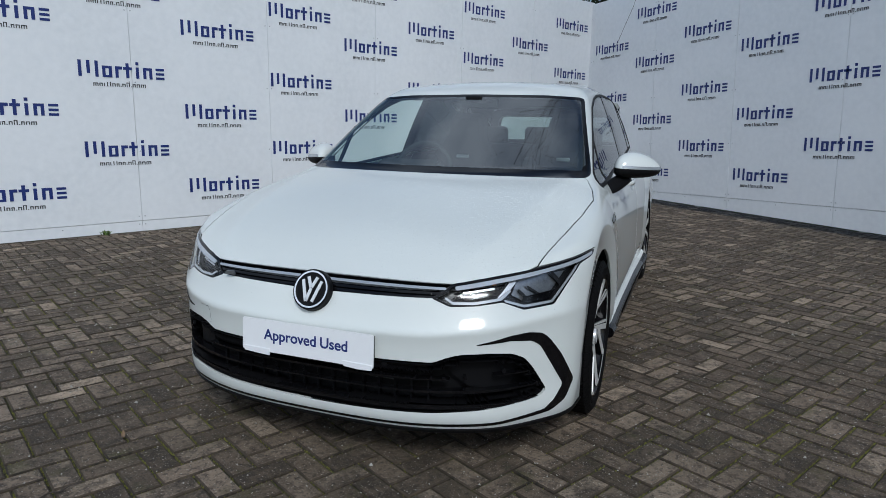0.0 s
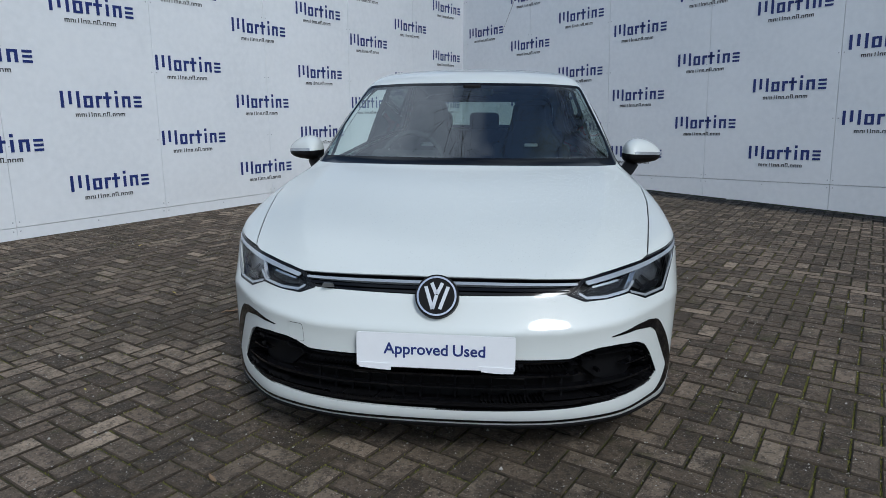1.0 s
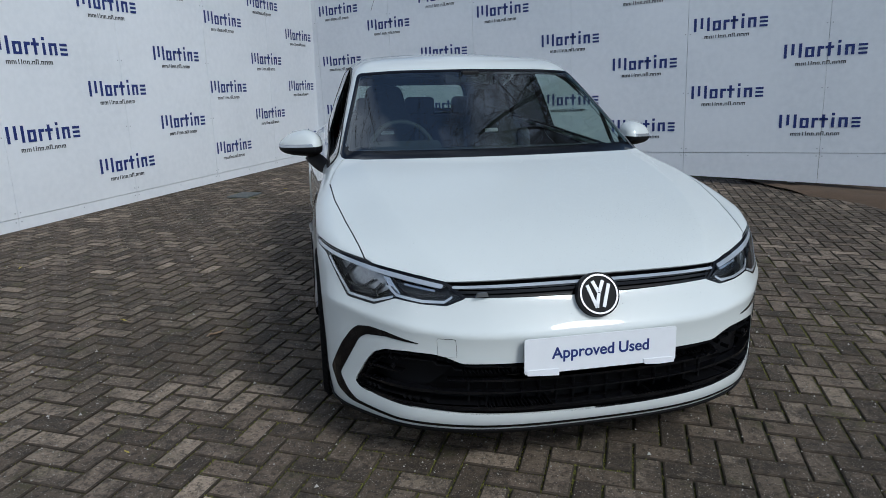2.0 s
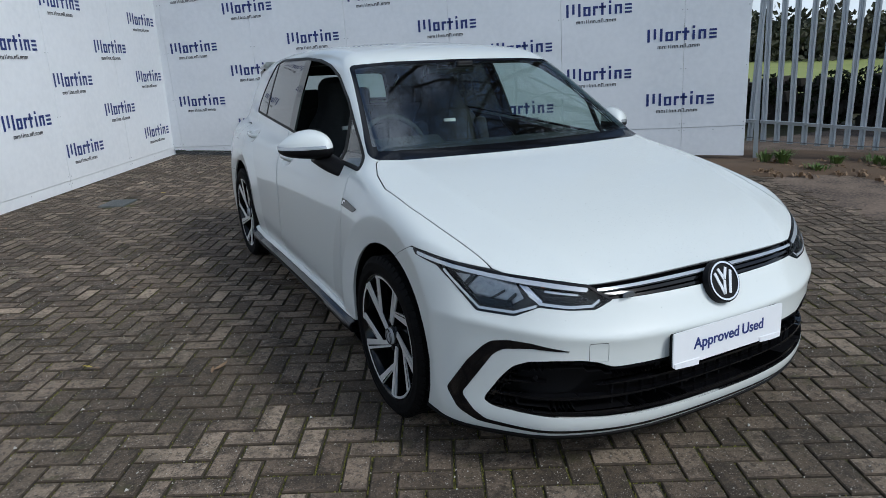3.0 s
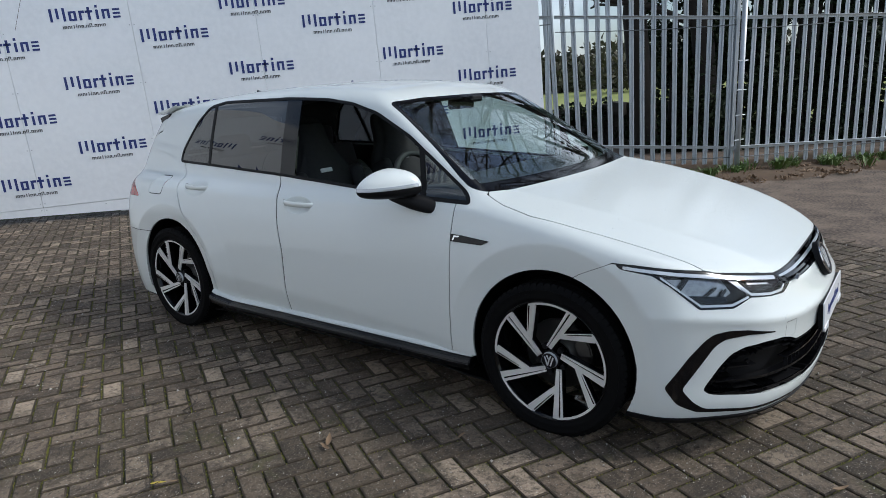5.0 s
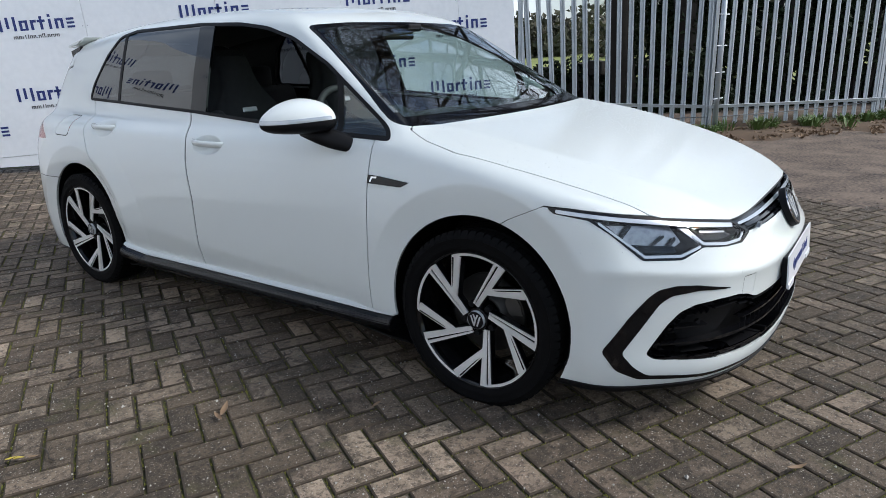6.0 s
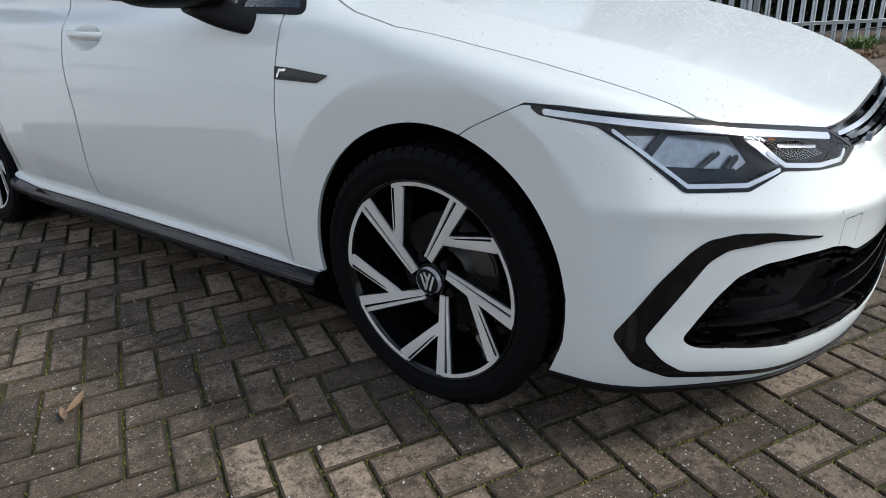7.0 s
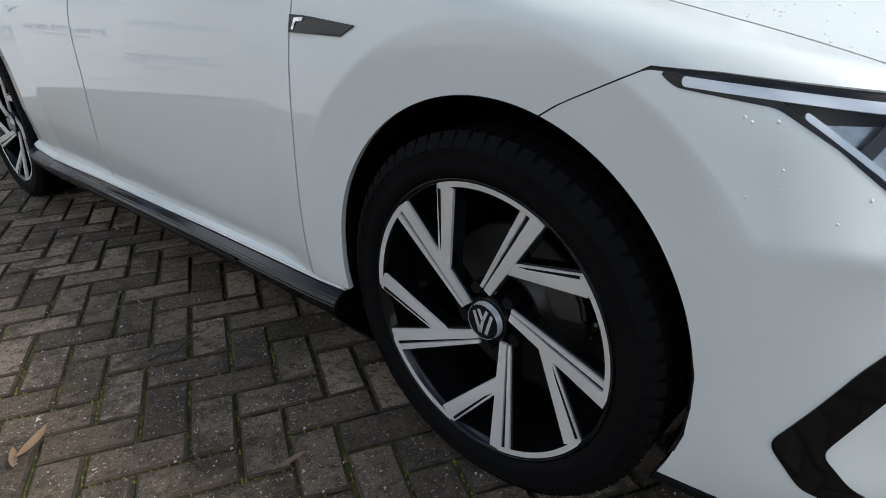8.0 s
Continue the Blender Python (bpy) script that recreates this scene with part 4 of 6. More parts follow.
# ==== lamps ====
lamps = lamps.refined(np.ones(len(lamps.t), bool), body_field)
for g, s in split_sides(lamps):
    lamp_ob = panel("headlight", s, lens_glass, label="clear wedge headlight with a bright upper light strip")
    lamp_ob.visible_shadow = False
    inward = np.array((-0.50 * g, 0.80, -0.15))
    for k in range(4):
        rim, _ = s.cut(-(outline_distance(*nose_space(s.v), HEAD) + 0.004))
        panel("housing", rim, lamp_grey, lamp_ob, push=inward * (0.008 + 0.012 * k))
    panel("housing_back", s, lamp_grey, lamp_ob, push=inward * 0.052)
    rim, _ = s.cut(-(outline_distance(*nose_space(s.v), HEAD) + np.where(s.v[:, 2] > 0.62 + 0.06 * wrap(s.v), 0.008, 0.006)))
    panel("seal", rim, gloss_black, lamp_ob, shift=0.001)
    guide = band(s, [(1.425, 0.7315), (1.31, 0.721), (1.04, 0.695), (0.85, 0.6765), (0.63, 0.6525)], 0.0056, nose_space)[0]
    panel("light_guide", guide, lamp_guide, lamp_ob, "white upper light strip", shift=0.0014, thick=0.003)
    for line, half in (([(0.575, 0.622), (0.60, 0.6085), (0.69, 0.6085), (0.815, 0.621), (0.865, 0.645)], 0.0042),
                       ([(0.835, 0.614), (0.93, 0.5935), (1.09, 0.599), (1.20, 0.661), (1.27, 0.700)], 0.0040)):
        panel("light_strip", band(s, line, half, nose_space)[0], lamp_guide, lamp_ob, "white lower strip", shift=0.0012, thick=0.003)
    vane = band(s, [(0.815, 0.622), (0.905, 0.676)], 0.0085, nose_space)[0]
    panel("divider", vane, lamp_silver, lamp_ob, "silver slanted divider", push=inward * 0.012, thick=0.003)
    bowl = s.cut(outline_distance(*nose_space(s.v), [(0.885, 0.628), (0.94, 0.607), (1.085, 0.612), (1.21, 0.690), (1.02, 0.684), (0.93, 0.676)]))[0]
    panel("reflector", bowl, lamp_bowl, lamp_ob, "bright silver reflector", push=inward * 0.040)
    for u0, u1, z0, z1, half in ((0.975, 0.925, 0.606, 0.640, 0.006), (1.060, 0.975, 0.612, 0.650, 0.004), (1.165, 1.120, 0.655, 0.690, 0.009)):
        rib = band(s, [(u0, z0), (u1, z1)], half, nose_space)[0]
        panel("reflector_rib", rib, lamp_grey, lamp_ob, "dark rib across the reflector", push=inward * 0.028, thick=0.003)
    low = s.cut(outline_distance(*nose_space(s.v), [(0.93, 0.603), (1.08, 0.606), (1.13, 0.634), (1.02, 0.626), (0.94, 0.622)]))[0]
    panel("lower_bezel", low, gloss_black, lamp_ob, push=inward * 0.020, thick=0.003)
    eye = s.cut(outline_distance(*nose_space(s.v), rounded([(0.60, 0.620), (0.70, 0.617), (0.80, 0.629), (0.865, 0.664), (0.70, 0.650)], 0.008)))[0]
    panel("projector", eye, gloss_black, lamp_ob, "dark projector unit", push=inward * 0.030, thick=0.003)
    glint = band(s, [(0.66, 0.638), (0.80, 0.652)], 0.0028, nose_space)[0]
    panel("projector_edge", glint, lamp_silver, lamp_ob, push=inward * 0.020, thick=0.002)
    spot = band(s, [(0.80, 0.664), (0.815, 0.666)], 0.0035, nose_space)[0]
    panel("indicator", spot, amber, lamp_ob, "amber bulb", push=inward * 0.024, thick=0.002)
for g, s in split_sides(tails):
    panel("tail_light", s, red_lens, thick=0.01)

# ==== nose trims ====
for g, s in split_sides(strip):
    hollow = recess("grille_strip", s, 0.022, gloss_black, car)
    for z0, half, mat, out in ((0.650, 0.0036, lamp_guide, 0.002), (0.637, 0.0040, gloss_black, -0.003), (0.6245, 0.0035, gloss_black, -0.001)):
        line = band(s, [(0.06, z0), (0.56 + (z0 - 0.64) * 2.2, z0 + 0.001)], half, nose_space)[0]
        panel("grille_bar", line, mat, hollow, shift=out, thick=0.012)
intake_box = recess("intake", intake, 0.075, satin_black, bumper, "deep black lower intake")
for z0, half, out, reach, name in ((0.404, 0.012, -0.012, 0.47, "upper_rail"), (0.352, 0.0055, -0.006, 0.97, "blade"), (0.305, 0.0055, -0.004, 1.03, "blade"), (0.252, 0.0075, -0.004, 1.02, "blade")):
    line = band(intake, [(-0.5, z0), (0.3, z0), (reach, z0 + 0.012 * (reach - 0.3))], half, nose_space)[0]
    panel(name, line, gloss_black, bumper, shift=out, thick=0.03)
pod = intake.cut(outline_distance(*nose_space(intake.v), [(0.50, 0.46), (0.66, 0.46), (1.0, 0.40), (0.90, 0.32), (0.86, 0.30), (0.66, 0.315), (0.58, 0.36)]))[0]
for g, s in split_sides(pod):
    pod_ob = panel("side_blank", s, satin_black, bumper, shift=-0.045, thick=0.02)
for g, s in split_sides(intake):
    for u0, z0 in ((0.99, 0.353), (0.955, 0.39), (1.02, 0.305)):
        fin = band(s, [(u0 - 0.05, z0 - 0.003), (u0 + 0.06, z0)], 0.003, nose_space)[0]
        panel("fin", fin, gloss_black, bumper, shift=-0.006, thick=0.02)
    for u0, z0 in ((0.83, 0.376), (0.30, 0.392)):
        dot = s.cut(np.hypot(wrap(s.v) - u0, s.v[:, 2] - z0) - 0.011)[0]
        panel("parking_sensor", dot, satin_black, bumper, shift=-0.008, thick=0.01)
# radiator mesh bars behind the blades
for k in range(15):
    bm = bmesh.new()
    x0 = -0.42 + 0.06 * k
    box(bm, (x0 - 0.004, -0.80 + 0.10 * x0 * x0, 0.25), (x0 + 0.004, -0.785 + 0.10 * x0 * x0, 0.35), 0.001, 1)
    part("mesh_bar", bm, satin_black, bumper)
for k in range(5):
    bm = bmesh.new()
    box(bm, (-0.30, -0.778, 0.318 + 0.006 * k), (0.30, -0.772, 0.321 + 0.006 * k))
    part("cooler_fin", bm, steel, bumper)
for g, s in split_sides(trims):
    panel("bumper_trim", s, gloss_black, bumper, "gloss black hooked trim", shift=0.002, thick=0.012)

# ==== emblem and show plate ====
def disc(bm, r0, r1, depth, steps=48):
    """A ring or disc (r0 = 0) facing -y."""
    ring = lambda r, y: [bm.verts.new((r * math.cos(2 * math.pi * k / steps), y, r * math.sin(2 * math.pi * k / steps))) for k in range(steps)]
    a, b = ring(r1, 0), ring(r1 - 0.002, -depth)
    loops = [a, b]
    if r0:
        loops += [ring(r0 + 0.001, -depth), ring(r0, 0)]
    for p, q in zip(loops, loops[1:]):
        for k in range(steps):
            bm.faces.new((p[k], p[(k + 1) % steps], q[(k + 1) % steps], q[k]))
    if not r0:
        bm.faces.new(b[::-1])
    bmesh.ops.recalc_face_normals(bm, faces=bm.faces[:])


def badge_bars(bm, r, depth, y):
    """Plain slanted bars inside a ring."""
    w = r * 0.19
    for x0, z0, x1, z1 in ((-0.62, 0.52, -0.20, -0.72), (-0.20, -0.72, 0.0, 0.05), (0.62, 0.52, 0.20, -0.72), (-0.30, 0.72, -0.02, 0.10), (0.30, 0.72, 0.02, 0.10)):
        a, b = Vector((x0 * r, 0, z0 * r)), Vector((x1 * r, 0, z1 * r))
        d = (b - a).normalized()
        nrm = Vector((-d.z, 0, d.x)) * w / 2
        pts = [a + nrm, b + nrm, b - nrm, a - nrm]
        prism(bm, [(p.x, p.z) for p in pts], y - depth, y, "y")


emblem = new("emblem")
emblem.parent = car
emblem.matrix_basis = pose(0, -0.812, 0.613, -24, 0, 0)
bm = bmesh.new()
disc(bm, 0, 0.0735, 0.022)
part("disc", bm, satin_black, emblem)
bm = bmesh.new()
disc(bm, 0.0585, 0.0675, 0.026)
part("ring", bm, chrome, emblem)
bm = bmesh.new()
badge_bars(bm, 0.060, 0.003, -0.022)
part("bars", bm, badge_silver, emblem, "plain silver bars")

plate = new("show_plate")
plate.parent = car
plate.matrix_basis = pose(0, -0.870, 0.445, -3, 0, 0)
bm = bmesh.new()
prism(bm, rounded([(-0.262, -0.058), (0.262, -0.058), (0.262, 0.058), (-0.262, 0.058)], 0.008), -0.006, -0.001, "y")
part("board", bm, plate_white, plate, "white show plate")
bm = bmesh.new()
prism(bm, rounded([(-0.256, -0.052), (0.256, -0.052), (0.256, 0.052), (-0.256, 0.052)], 0.008), -0.001, 0.016, "y")
part("holder", bm, satin_black, plate, "black plate holder")
for x0 in (-0.252, 0.152):
    bm = bmesh.new()
    prism(bm, [(x0, -0.062), (x0 + 0.055, -0.066), (x0 + 0.105, -0.069 if x0 < 0 else -0.064), (x0 + 0.106, -0.046), (x0 - 0.006, -0.044)], -0.0085, -0.0045, "y")
    part("tab", bm, plate_white, plate, "white sticky tab")


def lettering(text, size, mat, parent, m, label=""):
    cu = bpy.data.curves.new("lettering", "FONT")
    cu.body, cu.size, cu.extrude, cu.align_x, cu.align_y = text, size, 0.0006, "CENTER", "CENTER"
    cu.offset = 0.0009
    tmp = new("lettering", cu)
    bpy.context.view_layer.update()
    me = bpy.data.meshes.new_from_object(tmp.evaluated_get(bpy.context.evaluated_depsgraph_get()))
    bpy.data.objects.remove(tmp)
    me.materials.clear()
    me.materials.append(mat)
    ob = new("lettering", me)
    ob.parent, ob.matrix_basis = parent, m
    if label:
        ob["label"] = label
    return ob


lettering("Approved", 0.053, navy, plate, pose(-0.063, -0.0068, 0.004, 90, 0, 0), "navy word Approved")
lettering("Used", 0.053, navy, plate, pose(0.1115, -0.0068, 0.004, 90, 0, 0), "navy word Used")
# wing badges and the small grille badge as plain silver-edged bars
for g in (-1, 1):
    s = wings.pick(lambda x, y, z: x * g > 0)[0]
    s = s.cut(outline_distance(*side_space(s.v), [(0.459, 0.757), (0.459, 0.788), (0.40, 0.786), (0.258, 0.775), (0.296, 0.756)]))[0]
    b = panel("wing_badge", s, gloss_black, shift=0.004, thick=0.006)
    mark = s.cut(outline_distance(*side_space(s.v), [(0.448, 0.762), (0.440, 0.782), (0.410, 0.783), (0.414, 0.777), (0.434, 0.776), (0.440, 0.762)]))[0]
    panel("badge_bar", mark, chrome, b, shift=0.0055, thick=0.002)
bm = bmesh.new()
prism(bm, [(-0.400, -0.007), (-0.356, -0.007), (-0.362, 0.006), (-0.392, 0.006)], -0.805, -0.795, "y")
g_badge = part("grille_badge", bm, steel_edge, car, "small silver bar")
g_badge.location = (0, 0.012, 0.636)

# ==== wheels ====
def make_wheel(at, turn, face):
    """An alloy wheel: hub at the origin, face towards +x before turning; five forked machined spokes over black."""
    w = new("wheel")
    w.parent = car
    bm = bmesh.new()
    tread = [(0.316, -0.100), (0.3185, -0.085), (0.3185, -0.052), (0.312, -0.050), (0.312, -0.043), (0.3185, -0.041), (0.3185, -0.006), (0.312, -0.004), (0.312, 0.004), (0.3185, 0.006),
             (0.3185, 0.041), (0.312, 0.043), (0.312, 0.050), (0.3185, 0.052), (0.3185, 0.085), (0.316, 0.098), (0.306, 0.109), (0.292, 0.1145), (0.291, 0.1135), (0.275, 0.1165), (0.266, 0.1160), (0.2645, 0.1148), (0.258, 0.1125), (0.2515, 0.106),
             (0.245, 0.09), (0.245, -0.095), (0.262, -0.113), (0.292, -0.1125), (0.306, -0.108)]
    lathe(bm, tread, 120)
    bmesh.ops.recalc_face_normals(bm, faces=bm.faces[:])
    tyre = part("tyre", bm, rubber, w, "black low-profile tyre", True)
    # tread: lugs round the outer shoulder and blocks on the crown
    bm = bmesh.new()
    for k in range(66):
        turn_k = Matrix.Rotation(2 * math.pi * k / 66, 4, "X")
        m = turn_k @ Matrix.Translation((0.072, 0, 0.3165)) @ Matrix.Rotation(0.12, 4, "Z")
        bmesh.ops.create_cube(bm, size=1, matrix=m @ Matrix.Diagonal((0.040, 0.0225, 0.008, 1)))
        m = turn_k @ Matrix.Translation((0.1025, 0.002, 0.3085)) @ Matrix.Rotation(0.95, 4, "Y")
        bmesh.ops.create_cube(bm, size=1, matrix=m @ Matrix.Diagonal((0.030, 0.0235, 0.0075, 1)))
        m = turn_k @ Matrix.Translation((0.022, 0, 0.3165)) @ Matrix.Rotation(-0.2, 4, "Z")
        bmesh.ops.create_cube(bm, size=1, matrix=m @ Matrix.Diagonal((0.030, 0.0215, 0.007, 1)))
    part("tread_block", bm, rubber, tyre)["kind"] = "stuff"
    bm = bmesh.new()
    for k in range(40):
        a = 2 * math.pi * k / 40
        if k % 20 < 7:
            m = Matrix.Rotation(a * 0.55 + 0.3, 4, "X") @ Matrix.Translation((0.1155, 0, 0.276))
            bmesh.ops.create_cube(bm, size=1, matrix=m @ Matrix.Diagonal((0.002, 0.016, 0.017, 1)))
    part("sidewall_bar", bm, rubber, tyre)["kind"] = "stuff"
    bm = bmesh.new()
    lathe(bm, [(0.2525, 0.105), (0.2505, 0.109), (0.245, 0.107), (0.239, 0.088), (0.226, 0.05), (0.212, -0.06), (0.236, -0.095), (0.245, -0.095), (0.2455, 0.085)], 96)
    bmesh.ops.recalc_face_normals(bm, faces=bm.faces[:])
    rim = part("rim", bm, gloss_black, w, "gloss black rim barrel", True)
    bm = bmesh.new()
    lathe(bm, [(0.2510, 0.1080), (0.2510, 0.1096), (0.2485, 0.1090), (0.2480, 0.1070)], 96)
    part("rim_edge", bm, gloss_black, rim, smooth=True)

    def blade(bm, points, proud, back=0.028):
        """A spoke slab in (y, z) with a dished face: x falls towards the hub."""
        def depth(p):
            r = math.hypot(*p)
            return 0.080 + 0.025 * min(1, max(0, (r - 0.05) / 0.17)) ** 1.2
        top = [bm.verts.new((depth(p) + proud, p[0], p[1])) for p in points]
        low = [bm.verts.new((depth(p) - back, p[0] * 0.99, p[1] * 0.99)) for p in points]
        bm.faces.new(top)
        for i in range(len(points)):
            j = (i + 1) % len(points)
            bm.faces.new((low[i], low[j], top[j], top[i]))

    def polar(r, deg):
        return (r * math.cos(radians(deg)), r * math.sin(radians(deg)))

    def strip_between(a, b, wa, wb):
        d = Vector((b[0] - a[0], b[1] - a[1])).normalized()
        n = Vector((-d.y, d.x))
        return [(a[0] + n.x * wa / 2, a[1] + n.y * wa / 2), (a[0] - n.x * wa / 2, a[1] - n.y * wa / 2), (b[0] - n.x * wb / 2, b[1] - n.y * wb / 2), (b[0] + n.x * wb / 2, b[1] + n.y * wb / 2)]

    for s in range(5):
        deg = turn + 72 * s
        a, b = polar(0.050, deg + 33), polar(0.245, deg)
        d = Vector((b[0] - a[0], b[1] - a[1])).normalized()
        n = Vector((-d.y, d.x))

        def off(p, k):
            return (p[0] + n.x * k, p[1] + n.y * k)
        fork_at = off((a[0] * 0.64 + b[0] * 0.36, a[1] * 0.64 + b[1] * 0.36), -0.004)
        end = polar(0.240, deg - 30)
        d2 = Vector((end[0] - fork_at[0], end[1] - fork_at[1])).normalized()
        n2 = Vector((-d2.y, d2.x))
        bm = bmesh.new()
        blade(bm, strip_between(a, b, 0.032, 0.052), -0.004, 0.03)
        blade(bm, strip_between(fork_at, end, 0.026, 0.042), -0.004, 0.03)
        bmesh.ops.recalc_face_normals(bm, faces=bm.faces[:])
        part("spoke", bm, gloss_black, rim)
        # machined faces: a wide strip with a fork, and a narrow strip that runs into the rim arc
        bm = bmesh.new()
        blade(bm, strip_between(off(a, -0.003), off(b, -0.0105), 0.015, 0.025), 0.001, 0.004)
        blade(bm, strip_between(off(a, 0.0105), off(b, 0.0160), 0.0060, 0.0110), 0.001, 0.004)
        blade(bm, strip_between(fork_at, end, 0.022, 0.036), 0.0006, 0.004)
        q0, q1 = deg + 44.5, deg - 1
        ring = [(0.1048 + z, r * math.cos(radians(q0 + (q1 - q0) * k / 12)), r * math.sin(radians(q0 + (q1 - q0) * k / 12))) for r, z in ((0.2455, 0.003), (0.2360, 0.0015)) for k in range(13)]
        vs = [bm.verts.new(p) for p in ring]
        for k in range(12):
            bm.faces.new((vs[k], vs[k + 1], vs[k + 14], vs[k + 13]))
        bmesh.ops.recalc_face_normals(bm, faces=bm.faces[:])
        face_ob = part("machined_face", bm, machined, rim, "brushed silver spoke face")
        bm = bmesh.new()
        s0 = (fork_at[0] + d2.x * 0.030 + n2.x * 0.0066, fork_at[1] + d2.y * 0.030 + n2.y * 0.0066)
        s1 = (end[0] - d2.x * 0.010 + n2.x * 0.0120, end[1] - d2.y * 0.010 + n2.y * 0.0120)
        blade(bm, strip_between(s0, s1, 0.0028, 0.0052), 0.0014, 0.002)
        bmesh.ops.recalc_face_normals(bm, faces=bm.faces[:])
        part("slot", bm, gloss_black, face_ob)
        bm = bmesh.new()
        q = deg + 55
        bmesh.ops.create_cone(bm, cap_ends=True, segments=12, radius1=0.0125, radius2=0.011, depth=0.02, matrix=Matrix.Translation((0.070, *polar(0.057, q))) @ Matrix.Rotation(radians(90), 4, "Y"))
        part("wheel_bolt", bm, satin_black, rim)
    bm = bmesh.new()
    bmesh.ops.create_cone(bm, cap_ends=True, segments=40, radius1=0.062, radius2=0.040, depth=0.05, matrix=Matrix.Translation((0.058, 0, 0)) @ Matrix.Rotation(radians(90), 4, "Y"))
    part("hub", bm, gloss_black, rim)
    cap = new("centre_cap")
    cap.parent = w
    cap.matrix_basis = Matrix.Translation((0.0855, 0, 0)) @ Matrix.Rotation(radians(90), 4, "Z")
    for name, mat, r0, r1, dp in (("cap_disc", satin_black, 0, 0.0340, 0.010), ("cap_ring", badge_silver, 0.0312, 0.0340, 0.0115)):
        bm = bmesh.new()
        disc(bm, r0, r1, dp, 40)
        part(name, bm, mat, cap)
    bm = bmesh.new()
    badge_bars(bm, 0.0305, 0.001, -0.010)
    part("cap_bars", bm, badge_silver, cap, "plain silver bars")
    bm = bmesh.new()
    lathe(bm, [(0.145, 0.012), (0.145, -0.012), (0.070, -0.012), (0.070, 0.03), (0.060, 0.03), (0.060, 0.012)], 64)
    bmesh.ops.recalc_face_normals(bm, faces=bm.faces[:])
    part("brake_disc", bm, steel, w, "grey steel brake disc", True)
    bm = bmesh.new()
    outline = [polar(r, q) for r, q in [(0.160, 8), (0.162, 22), (0.160, 40), (0.10, 40), (0.095, 22), (0.10, 8)]]
    prism(bm, outline, -0.03, 0.035)
    bmesh.ops.bevel(bm, geom=bm.edges[:], offset=0.006, segments=2, affect="EDGES")
    part("brake_caliper", bm, steel, w, "dull grey brake caliper")
    w.matrix_basis = Matrix.Translation(at) @ (Matrix.Rotation(math.pi, 4, "Z") if face < 0 else Matrix())
    return w


